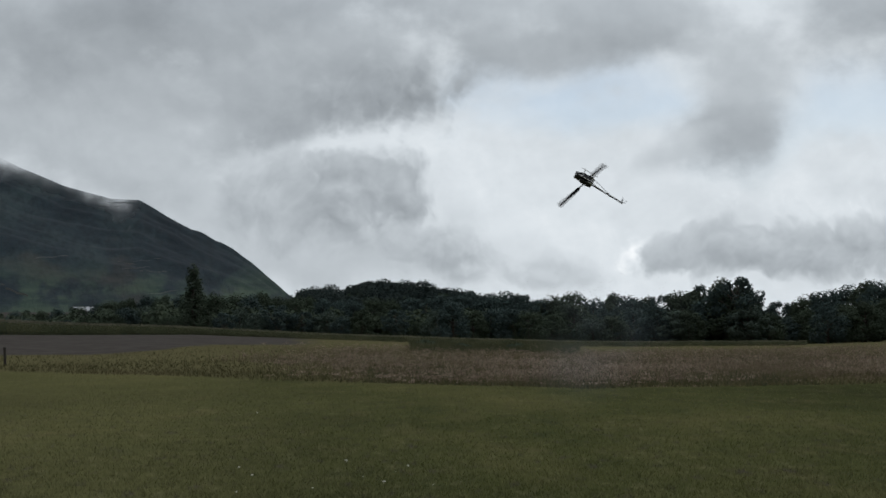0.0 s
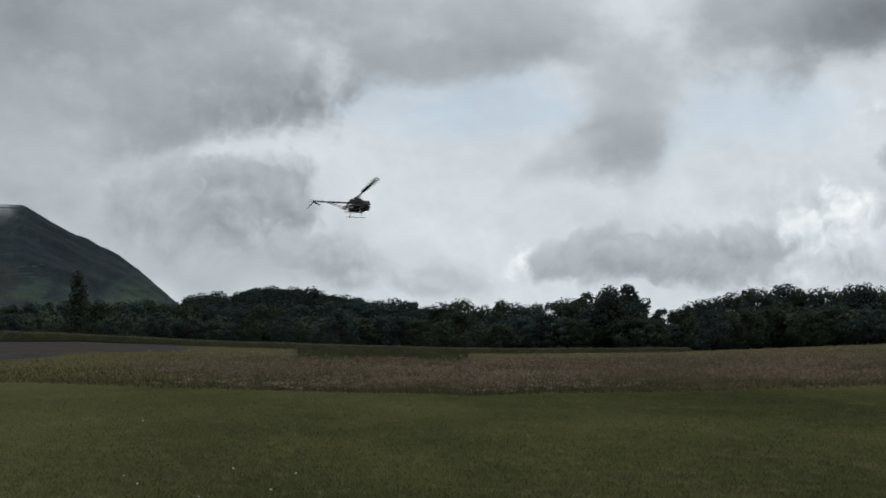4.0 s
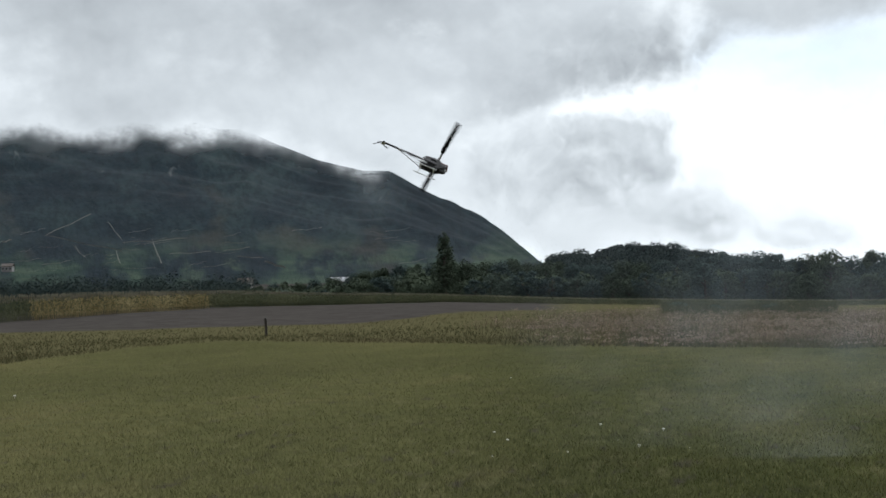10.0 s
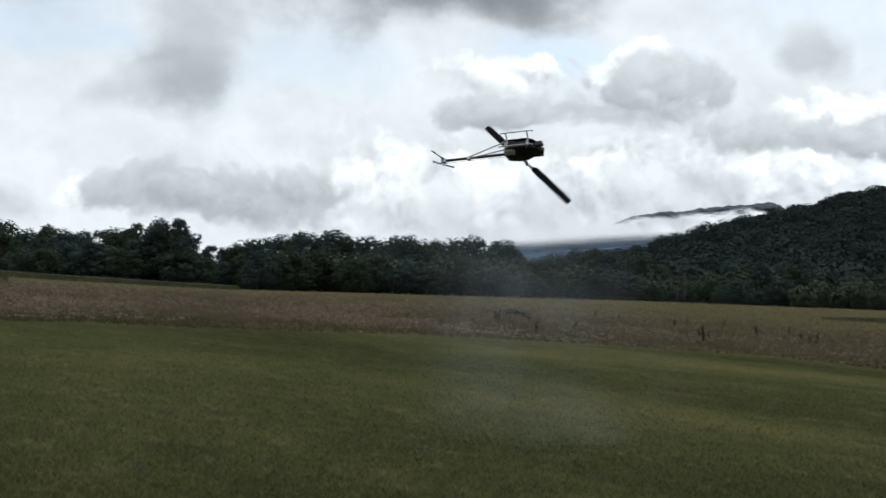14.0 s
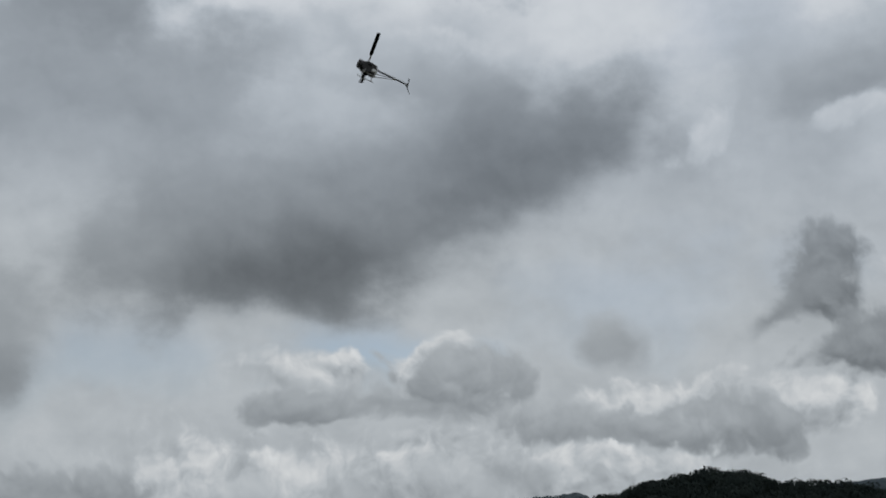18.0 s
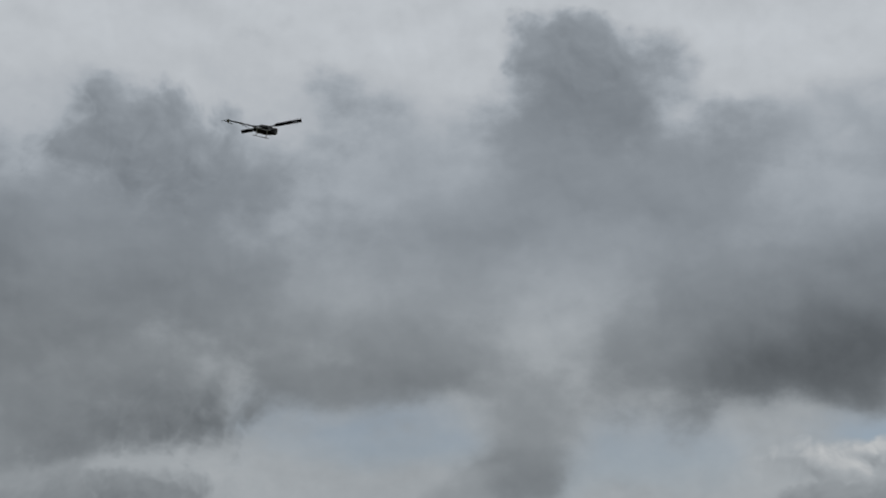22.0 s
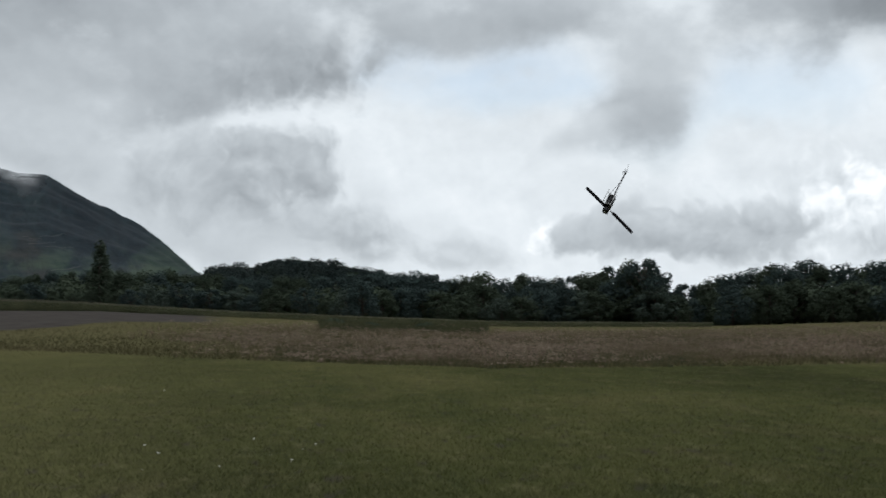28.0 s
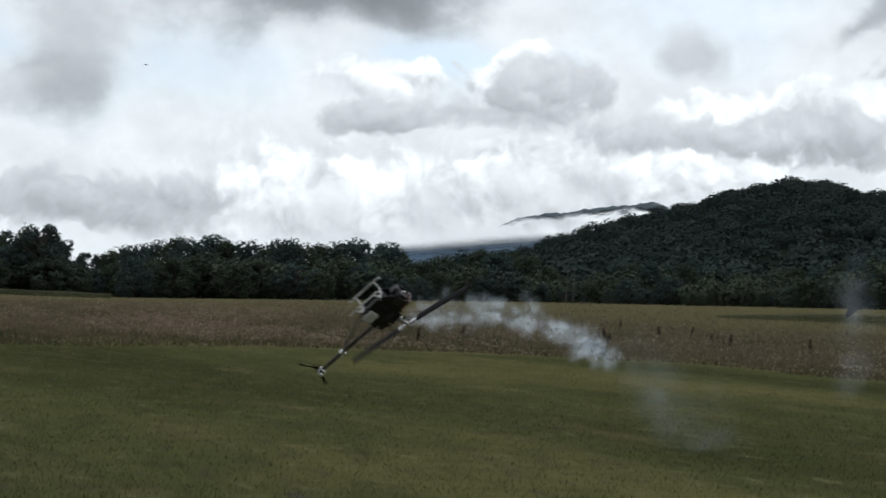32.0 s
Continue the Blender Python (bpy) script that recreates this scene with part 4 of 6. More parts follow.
def weedy_share(x, y, r, az):
    """The brown weeds come in by and by."""
    n = np.array([noise.fractal(Vector((p * 0.05, q * 0.03, 6.0)), 1.0, 2.0, 3) for p, q in zip(x, y)])
    return wild(x, y, r, az) & (rng.random(len(x)) < np.clip((az - 16 + 9 * n) / 16, 0.14, 0.8) * np.clip((250 - r) / 70, 0, 1))


tagged(blades("meadow_grass", 220000, -8.5, 47, 50, 370, 0.40, 0.022, M_STRAW, 1.0, 0.42, meadow_share), "tall dry meadow grass, straw brown", "grass", kind="stuff")
tagged(blades("weedy_grass", 90000, -4, 47, 52, 250, 0.42, 0.024, M_BROWN, 1.0, 0.40, weedy_share), "tall brown weeds gone to seed", "weeds", kind="stuff")
tagged(blades("green_weeds", 40000, -3, 47, 50, 130, 0.36, 0.032, M_GREENWEED, 1.5, 0.3, drift(0.05, 0.02)), "green weeds in drifts through the dry meadow", "weeds", kind="stuff")
tagged(blades("weed_bank", 16000, -1.2, 4.8, 150, 205, 0.70, 0.06, M_GREENWEED, 1.0, 0.3, drift(0.03, -0.05, 3.0)), "dark green weeds behind the dry meadow", "weeds", kind="stuff")


def plumes(name, count, az0, az1, r0, r1, low, high, size, material, keep, power=1.0):
    """Seed heads on top of the stalks: small leaning lozenges."""
    each = 9
    az = np.radians(rng.uniform(az0, az1, count // each))
    r = r0 * (r1 / r0) ** (rng.random(count // each) ** power)
    x, y = r * np.sin(az), r * np.cos(az)
    ok = keep(x, y, r, np.degrees(az))
    x, y, r = x[ok], y[ok], r[ok]
    swell = np.clip([0.80 + 0.9 * noise.fractal(Vector((a * 0.16, b * 0.07, 7.0)), 1.0, 2.0, 3) for a, b in zip(x, y)], 0.3, 1.4)
    swell *= np.clip((r - np.array([lawn_end(q) for q in np.degrees(np.arctan2(x, y))])) / 16.0, 0.0, 1.0) * 0.7 + 0.3
    top = rng.uniform(low, high, len(x)) * swell
    x, y, top = np.repeat(x, each), np.repeat(y, each), np.repeat(top, each)
    n = len(x)
    x, y = x + rng.normal(0, 0.14, n), y + rng.normal(0, 0.14, n)
    z = np.array([ground_z(a, b) for a, b in zip(x, y)]) + top * rng.uniform(0.75, 1.1, n)
    s = size * rng.uniform(0.6, 1.5, n)
    t = rng.uniform(0, np.pi, n)
    cx, cy = np.cos(t), np.sin(t)
    lean = rng.normal(0, 0.5, n)
    p = np.empty((n, 4, 3))
    p[:, 0] = np.stack([x, y, z - 0.75 * s], 1)
    p[:, 1] = np.stack([x + 0.55 * s * cx, y + 0.55 * s * cy, z], 1)
    p[:, 2] = np.stack([x + lean * s * cx, y + lean * s * cy, z + 0.8 * s], 1)
    p[:, 3] = np.stack([x - 0.55 * s * cx, y - 0.55 * s * cy, z], 1)
    me = bpy.data.meshes.new(name)
    me.vertices.add(4 * n)
    me.vertices.foreach_set("co", p.ravel())
    me.loops.add(4 * n)
    me.loops.foreach_set("vertex_index", np.arange(4 * n, dtype=np.int32))
    me.polygons.add(n)
    me.polygons.foreach_set("loop_start", np.arange(0, 4 * n, 4, dtype=np.int32))
    me.update(calc_edges=True)
    me.materials.append(material)
    return new(name, me)


def plume_share(x, y, r, az):
    """Seed heads: thick in the middle of the meadow, few among the brown weeds."""
    return meadow_share(x, y, r, az) & (rng.random(len(x)) < np.clip((33 - az) / 14, 0.12, 0.85))


tagged(plumes("seed_heads", 330000, -8, 47, 52, 370, 0.18, 0.66, 0.048, M_PLUME, plume_share), "feathery pinkish seed heads over the meadow", "grass", kind="stuff")
tagged(plumes("brown_seed_heads", 45000, 18, 47, 54, 240, 0.25, 0.62, 0.055, M_STRAW, weedy_share), "straw-coloured seed heads among brown weeds", "weeds", kind="stuff")

# maize: each plant a stalk, bent leaves and a tassel
M_MAIZE = foliage("maize_leaf", (0.043, 0.053, 0.027), (0.075, 0.085, 0.048), (0.131, 0.130, 0.073), 0.6)
M_TASSEL = foliage("maize_tassel", (0.120, 0.115, 0.080), (0.190, 0.178, 0.130), (0.280, 0.260, 0.200), 0.8)
M_MAIZE_DRY = foliage("maize_dry", (0.150, 0.119, 0.050), (0.250, 0.200, 0.094), (0.375, 0.312, 0.163), 0.7)


def maize(name, label, az0, az1, r_of, height, rows, step, material, seed):
    g = random.Random(seed)
    v, f, tops = [], [], []
    for k in range(rows):
        az = az0
        while az < az1:
            r = r_of(az) + k * 0.9 + g.uniform(-0.2, 0.2)
            x, y, z = at(az, r)
            h = height(az) * g.uniform(0.86, 1.08)
            i = len(v)
            v += [(x - 0.02, y, z), (x + 0.02, y, z), (x, y, z + h * 0.86)]
            f.append((i, i + 1, i + 2))
            for q in range(5):
                a = g.uniform(0, 6.28)
                u = 0.15 + 0.14 * q + g.uniform(-0.05, 0.05)
                l = g.uniform(0.35, 0.6)
                c, s = math.cos(a), math.sin(a)
                i = len(v)
                v += [(x, y, z + h * u), (x + c * l * 0.5 - s * 0.04, y + s * l * 0.5 + c * 0.04, z + h * u + 0.26), (x + c * l, y + s * l, z + h * u + 0.02), (x + c * l * 0.5 + s * 0.04, y + s * l * 0.5 - c * 0.04, z + h * u + 0.20)]
                f.append((i, i + 1, i + 2, i + 3))
            for q in range(2):
                i = len(v)
                d = g.uniform(-0.09, 0.09)
                v += [(x - 0.05, y, z + h * 0.84), (x + 0.05, y, z + h * 0.84), (x + d, y, z + h)]
                f.append((i, i + 1, i + 2))
                tops.append(len(f) - 1)
            az += math.degrees(step * g.uniform(0.7, 1.3) / r)
    me = mesh_of(name, v, f, material)
    me.materials.append(M_TASSEL)
    for i in tops:
        me.polygons[i].material_index = 1
    tagged(new(name, me), label, "maize", kind="stuff")


def field_edge(az):
    return lerp_table([(-30, 140), (-24.5, 152), (-20.7, 170), (-17.4, 192), (-12.8, 205), (-8.7, 213), (-5, 222), (0, 240), (7, 275), (13, 320)], az)


def crop_height(az):
    return lerp_table([(-25, 2.45), (-20.7, 2.25), (-17, 2.05), (-12.8, 1.55), (-8.7, 1.15), (-5.6, 0.95), (0, 0.95), (13, 1.0)], az)


maize("maize_field", "standing green maize with pale tassels at the field's edge", -28, 12.8, field_edge, crop_height, 7, 0.20, M_MAIZE, 3)
maize("ripe_maize_strip", "yellowing strip of ripe maize", -23.5, -17.4, lambda a: field_edge(a) - 2.0, crop_height, 3, 0.18, M_MAIZE_DRY, 5)
maize("far_maize_field", "green maize field before the wooded hill", 33.6, 48, lambda a: 215 - (a - 35) * 3, lambda a: min(1.0, 0.15 + 0.3 * (a - 33.6)) + 0.1 * max(0.0, a - 36), 5, 0.22, M_MAIZE, 8)


def box(bm, x0, x1, y0, y1, z0, z1, bev=0.0):
    g = bmesh.ops.create_cube(bm, size=1.0, matrix=Matrix.LocRotScale(((x0 + x1) / 2, (y0 + y1) / 2, (z0 + z1) / 2), None, (x1 - x0, y1 - y0, z1 - z0)))
    if bev:
        es = list({e for v in g["verts"] for e in v.link_edges})
        bmesh.ops.bevel(bm, geom=es, offset=bev, segments=2, affect="EDGES", profile=0.6)
    return bm


def rod(bm, a, b, r, sides=10, r2=None):
    a, b = Vector(a), Vector(b)
    d = b - a
    m = Matrix.Translation((a + b) / 2) @ d.to_track_quat("Z", "Y").to_matrix().to_4x4()
    bmesh.ops.create_cone(bm, cap_ends=True, segments=sides, radius1=r, radius2=r if r2 is None else r2, depth=d.length, matrix=m)
    return bm


def prism(bm, outline, y0, y1):
    """An outline in x, z pulled from y0 to y1."""
    a = [bm.verts.new((x, y0, z)) for x, z in outline]
    b = [bm.verts.new((x, y1, z)) for x, z in outline]
    n = len(outline)
    bm.faces.new(a)
    bm.faces.new(b[::-1])
    for i in range(n):
        bm.faces.new((a[i], b[i], b[(i + 1) % n], a[(i + 1) % n]))
    bmesh.ops.recalc_face_normals(bm, faces=bm.faces)
    return bm


def B():
    return bmesh.new()



M_CARBON = plain("carbon_plate", (0.010, 0.010, 0.011), 0.55, 0.0, 0.3, 0.3, 30.0)
M_BLADE = plain("blade_black", (0.006, 0.006, 0.007), 0.75, 0.0, 0.1, 0.2, 12.0)
M_ALLOY = plain("alloy", (0.46, 0.47, 0.48), 0.32, 0.9, 0.5, 0.2, 40.0)
M_STEEL = plain("steel_rod", (0.30, 0.30, 0.31), 0.3, 0.9, 0.5, 0.2, 40.0)
M_TANK = plain("milky_tank", (0.62, 0.63, 0.62), 0.45, 0.0, 0.4, 0.12, 20.0)
M_SKID = plain("white_skid", (0.50, 0.50, 0.49), 0.4, 0.0, 0.5, 0.1, 25.0)
M_MUFFLER = plain("dull_muffler", (0.05, 0.05, 0.053), 0.5, 0.6, 0.4, 0.2, 40.0)
M_RED = plain("red_cover", (0.07, 0.015, 0.014), 0.35, 0.0, 0.5, 0.2, 25.0)
M_ENGINE = plain("engine_block", (0.025, 0.025, 0.027), 0.6, 0.2, 0.5, 0.3, 40.0)

# ---- undergrowth that closes the wood ----
gen2 = random.Random(21)
uv, uf = [], []
for i in range(560):
    az = -16.5 + 64.0 * i / 560 + gen2.uniform(-0.1, 0.1)
    r = gen2.uniform(372, 436)
    x, y, z = at(az, r)
    h = (2.0 + r * math.tan(radians(wood_top(az)))) * gen2.uniform(0.38, 0.72)
    crown_lump(uv, uf, x, y, z - 0.4, gen2.uniform(2.6, 4.2), h, 170, gen2)
tagged(new("undergrowth", mesh_of("undergrowth", uv, uf, M_LEAF)), "dense dark undergrowth and bushes below the trees", "bushes", kind="stuff")

# bushes along the foot of the mountain, left of the wood
uv, uf = [], []
for i in range(150):
    az = -30 + 14.0 * i / 150 + gen2.uniform(-0.2, 0.2)
    r = gen2.uniform(520, 640)
    x, y, z = at(az, r)
    crown_lump(uv, uf, x, y, z - 0.4, gen2.uniform(3.0, 6.0), gen2.uniform(6, 13), 420, gen2, 0.085)
tagged(new("far_hedge", mesh_of("far_hedge", uv, uf, M_LEAF_HILL)), "dark hedges and orchard trees before the mountain", "bushes", kind="stuff")

# ---- fence post at the end of the lawn ----
M_WOOD = plain("weathered_wood", (0.030, 0.025, 0.020), 0.9, wear=0.4, scale=9.0)
x, y, z = at(-15.38, 101)
post = thing("fence_post", "weathered wooden fence post in the rough grass", "post", m=pose(x, y, z - 0.1, 1.5, -2.0, 12))
pb = B()
box(pb, -0.08, 0.08, -0.07, 0.07, 0.0, 1.25, 0.015)
part("post", pb, M_WOOD, post)
part("wire_staple", box(B(), -0.012, 0.012, -0.062, -0.05, 0.86, 0.90, 0.003), M_STEEL, post)


# ---- buildings far off ----
M_ROOF_PALE = plain("pale_sheet_roof", (0.30, 0.31, 0.32), 0.5, wear=0.1, scale=0.5)
M_WALL_GREY = plain("grey_shed_wall", (0.16, 0.16, 0.155), 0.8, wear=0.25, scale=0.4)
M_WALL_PALE = plain("pale_render", (0.30, 0.29, 0.27), 0.85, wear=0.15, scale=0.6)
M_ROOF_TILE = plain("brown_tile_roof", (0.075, 0.062, 0.054), 0.85, wear=0.3, scale=1.0)
M_PANE = plain("dark_pane", (0.02, 0.024, 0.028), 0.15, wear=0.1, scale=1.0)


def building(name, label, az, r, wide, deep, tall, roof, turn, wall_m, roof_m, windows, lift=0.0):
    x, y, z = at(az, r)
    h = thing(name, label, "building", m=pose(x, y, z + lift - 0.2, 0, 0, turn))
    part("wall", box(B(), -wide / 2, wide / 2, -deep / 2, deep / 2, 0, tall, 0.05), wall_m, h)
    rb = B()
    e = 0.5
    pts = [(-deep / 2 - e, tall), (0, tall + roof), (deep / 2 + e, tall), (deep / 2 + e, tall - 0.25), (0, tall + roof - 0.25), (-deep / 2 - e, tall - 0.25)]
    a = [rb.verts.new((-wide / 2 - e, p, q)) for p, q in pts]
    b = [rb.verts.new((wide / 2 + e, p, q)) for p, q in pts]
    for i in range(6):
        rb.faces.new((a[i], a[(i + 1) % 6], b[(i + 1) % 6], b[i]))
    rb.faces.new((a[0], a[1], a[4], a[5])[::-1])
    rb.faces.new((a[1], a[2], a[3], a[4])[::-1])
    rb.faces.new((b[0], b[1], b[4], b[5]))
    rb.faces.new((b[1], b[2], b[3], b[4]))
    bmesh.ops.recalc_face_normals(rb, faces=rb.faces)
    part("roof", rb, roof_m, h)
    for i in range(windows):
        px = -wide / 2 + wide * (i + 0.5) / windows
        part("window", box(B(), px - 0.6, px + 0.6, -deep / 2 - 0.08, -deep / 2 + 0.05, tall * 0.4, tall * 0.4 + 1.3, 0.03), M_PANE, h)
    return h


building("long_shed", "long grey shed with a pale sheet-metal roof", -12.64, 900, 12.6, 8, 3.6, 2.2, 12, M_WALL_GREY, M_ROOF_PALE, 4, 0.0)
building("farmhouse", "pale rendered farmhouse with a brown tiled roof", -16.1, 880, 8, 7, 4.2, 2.6, 20, M_WALL_PALE, M_ROOF_TILE, 3, 0.0)
building("hill_house", "pale house in a clearing on the wooded hill", 33.75, 760, 8, 7, 4.0, 2.4, -30, M_WALL_PALE, M_ROOF_TILE, 3, 22.5)
building("village_house", "small grey house among the vineyards", -24.3, 1380, 9, 8, 4.5, 2.5, 10, M_WALL_GREY, M_ROOF_TILE, 3, 18.0)

# ---- white mushrooms and paper-white flowers in the mown grass ----
M_CAP = plain("white_cap", (0.50, 0.49, 0.44), 0.6, wear=0.12, scale=30.0)
M_STEM = plain("pale_stem", (0.45, 0.42, 0.34), 0.8, wear=0.2, scale=30.0)


def mushroom():
    t = thing("mushroom", "small white field mushroom in the mown grass", "mushroom", "mushrooms in the lawn")
    part("stem", rod(B(), (0, 0, 0), (0.004, 0, 0.045), 0.010, 8, 0.008), M_STEM, t)
    bm = B()
    bmesh.ops.create_uvsphere(bm, u_segments=12, v_segments=8, radius=0.036)
    for v in bm.verts:
        v.co.z = v.co.z * (0.62 if v.co.z > 0 else 0.18) + 0.048
    part("cap", bm, M_CAP, t)
    return t


first = None
for az, el, s in ((-1.29, -4.65, 0.8), (-3.5, -4.44, 0.8), (-2.16, -5.22, 0.75), (-7.32, -4.65, 0.7), (-6.84, -4.94, 0.7), (-1.75, -4.8, 0.4), (-0.4, -5.3, 0.4), (-4.7, -5.4, 0.5), (-7.4, -5.5, 0.5), (-24.13, -2.94, 1.3), (-2.9, -5.0, 0.4), (0.6, -5.2, 0.4), (-6.67, -2.71, 0.8)):
    r = 1.7 / math.tan(radians(-el))
    x, y, z = at(az, r)
    if first is None:
        first = mushroom()
        t = first
    else:
        t = copy_thing(first, pose(0, 0, 0))
    t.matrix_world = pose(x, y, z - 0.004, 0, 0, az * 77) @ Matrix.Scale(0.72 * s, 4)


# ---- wooden poles at the foot of the hill ----
M_POLE = plain("grey_pole_wood", (0.075, 0.072, 0.068), 0.9, wear=0.3, scale=2.0)
for az, r, tall in ((28.50, 352, 7.6), (28.74, 352, 8.0)):
    x, y, z = at(az, r)
    pole = thing("utility_pole", "grey wooden utility pole before the wooded hill", "pole", "poles at the foot of the hill", pose(x, y, z - 0.3, 0, 0.6, 20))
    part("mast", rod(B(), (0, 0, 0), (0, 0, tall), 0.11, 10, 0.08), M_POLE, pole)
    part("cross_arm", box(B(), -0.7, 0.7, -0.06, 0.06, tall - 0.55, tall - 0.42, 0.015), M_POLE, pole)
    for q in (-0.55, 0.55):
        part("insulator", rod(B(), (q, 0, tall - 0.42), (q, 0, tall - 0.22), 0.05, 8, 0.03), M_STEEL, pole)


# ---- low dark bushes among the dry grass ----
for k, (az, r, w, h) in enumerate(((22.66, 128, 0.75, 0.95), (23.05, 131, 0.5, 0.7), (2.6, 170, 1.1, 1.0), (-0.7, 176, 1.4, 1.1), (0.6, 172, 1.2, 0.9), (33.9, 95, 0.4, 0.55))):
    x, y, z = at(az, r)
    bv, bf = [], []
    crown_lump(bv, bf, 0, 0, -0.1, w, h, 220, random.Random(50 + k))
    bush = thing("bush", "low dark green bush among the dry meadow grass", "bush", "bushes in the meadow", pose(x, y, z))
    leaves = new("leaves", mesh_of("bush_leaves", bv, bf, M_LEAF))
    leaves.parent = bush
    sv, sf = ring_tube([(0, 0, -0.1), (0.02, 0, h * 0.3), (0.03, 0.02, h * 0.6)], [0.03, 0.022, 0.01], 6)
    stem = new("stem", mesh_of("bush_stem", sv, sf, M_BARK))
    stem.parent = bush


# ---- dock plants standing dark in the meadow ----
def dock(seed):
    g = random.Random(seed)
    t = thing("dock_plant", "dark brown dried dock plant standing in the meadow", "weed", "dock plants in the meadow")
    v, f = ring_tube([(0, 0, -0.05), (0.01, 0, 0.5), (0.03, 0.01, 1.1)], [0.012, 0.009, 0.004], 5)
    st = new("stem", mesh_of("dock_stem", v, f, M_DOCK))
    st.parent = t
    pts = [(0.012 * i, 0.006 * i, 0.30 + 0.09 * i) for i in range(10)]
    v, f = ring_tube(pts, [0.02 + 0.10 * math.sin(math.pi * (i + 0.6) / 10.5) * g.uniform(0.5, 1.2) for i in range(10)], 9)
    v = [(x + g.uniform(-0.035, 0.035), y + g.uniform(-0.035, 0.035), z + g.uniform(-0.04, 0.04)) for x, y, z in v]
    hd = new("seed_spike", mesh_of("dock_spike", v, f, M_DOCK))
    hd.parent = t
    return t


docks = [dock(1), dock(2)]
used = set()
g3 = random.Random(8)
spots = [(29.5, 92), (29.7, 95), (29.35, 97), (33.2, 88), (33.4, 90), (32.9, 94), (35.8, 84), (38.8, 86), (39.0, 90), (41.5, 76), (22.6, 100), (23.0, 101), (23.3, 98), (22.2, 105)]
spots += [(g3.uniform(20, 45), g3.uniform(70, 150)) for _ in range(30)]
for az, r in spots:
    x, y, z = at(az, r)
    m = docks[g3.randrange(2)]
    if m not in used:
        used.add(m)
        t = m
    else:
        t = copy_thing(m, pose(0, 0, 0))
    t.matrix_world = pose(x, y, z - 0.03, 0, 0, g3.uniform(0, 360)) @ Matrix.Scale(g3.uniform(0.45, 0.85), 4)


# ---- smoke: clouds of pale flecks left along the flight ----
def vapour_sheet(name, strength, grain):
    """Smoke in sheets: light comes through them, and they thin out towards the rim."""
    m = Mat(name, 1.0, 0.0, 0.0)
    thick = m.t.nodes.new("ShaderNodeAttribute")
    thick.attribute_name = "thick"
    dense = m.math("MULTIPLY", m.math("MULTIPLY", thick.outputs["Fac"], m.step(m.noise(grain, 5.0, 0.55), 0.30, 0.72)), strength)
    c = m.ramp(m.noise(0.7 * grain, 3.0), [(0.3, (0.50, 0.60, 0.70)), (0.7, (0.66, 0.73, 0.78))])
    lit = m.t.nodes.new("ShaderNodeBsdfTranslucent")
    m.link(c, lit.inputs["Color"])
    clear_air = m.t.nodes.new("ShaderNodeBsdfTransparent")
    both = m.t.nodes.new("ShaderNodeMixShader")
    for k, out in enumerate((dense, clear_air.outputs[0], lit.outputs[0])):
        m.link(out, both.inputs[k])
    m.link(both.outputs[0], m.t.nodes["Material Output"].inputs["Surface"])
    return m.m


M_HAZE = vapour_sheet("hanging_haze", 0.065, 0.9)
M_TRAIL = vapour_sheet("fresh_trail", 0.52, 6.0)


def haze(seed, size, material):
    """Two curled sheets of thin old smoke, thick in the middle and gone at the rim."""
    g = random.Random(seed)
    v, f, thick = [], [], []
    for _ in range(2):
        c = Vector((g.gauss(0, 0.35), g.gauss(0, 0.5), g.gauss(0, 0.25))) * size
        tall, turn = g.uniform(0.65, 1.0), g.uniform(-0.5, 0.5)
        o = len(v)
        v.append(tuple(c))
        thick.append(1.0)
        for ring in range(1, 7):
            q = ring / 6
            for k in range(28):
                a = 2 * math.pi * k / 28
                w = size * 1.5 * q * (1 + 0.18 * math.sin(3 * a + seed) + 0.10 * math.sin(5 * a + 2 * seed))
                p = Vector((w * math.cos(a), 0.3 * size * math.sin(2.2 * q + a), w * tall * math.sin(a)))
                p.rotate(Euler((0.0, turn, 0.0)))
                v.append(tuple(c + p))
                thick.append((1 - q) ** 1.3)
        for k in range(28):
            f.append((o, o + 1 + k, o + 1 + (k + 1) % 28))
            for ring in range(5):
                a, b = o + 1 + ring * 28 + k, o + 1 + ring * 28 + (k + 1) % 28
                f.append((a, a + 28, b + 28, b))
    ob = new("smoke_veil", mesh_of("smoke_veil", v, f, material, True))
    ob.data.attributes.new("thick", "FLOAT", "POINT").data.foreach_set("value", thick)
    ob.visible_shadow = False
    return tagged(ob, "thin bluish veil of old exhaust smoke in the air", "smoke", kind="stuff")


# ---- a small bird crossing the sky ----
M_BIRD = plain("bird_feather", (0.030, 0.028, 0.026), 0.8, wear=0.3, scale=30.0)
bird = thing("bird", "small dark bird crossing the cloudy sky", "bird")
bb = B()
bmesh.ops.create_uvsphere(bb, u_segments=12, v_segments=8, radius=0.035)
for v in bb.verts:
    v.co.x *= 3.0 if v.co.x < 0 else 2.2
part("body", bb, M_BIRD, bird)
part("tail", prism(B(), [(-0.09, -0.004), (-0.17, -0.008), (-0.17, 0.004), (-0.09, 0.006)], -0.02, 0.02), M_BIRD, bird)
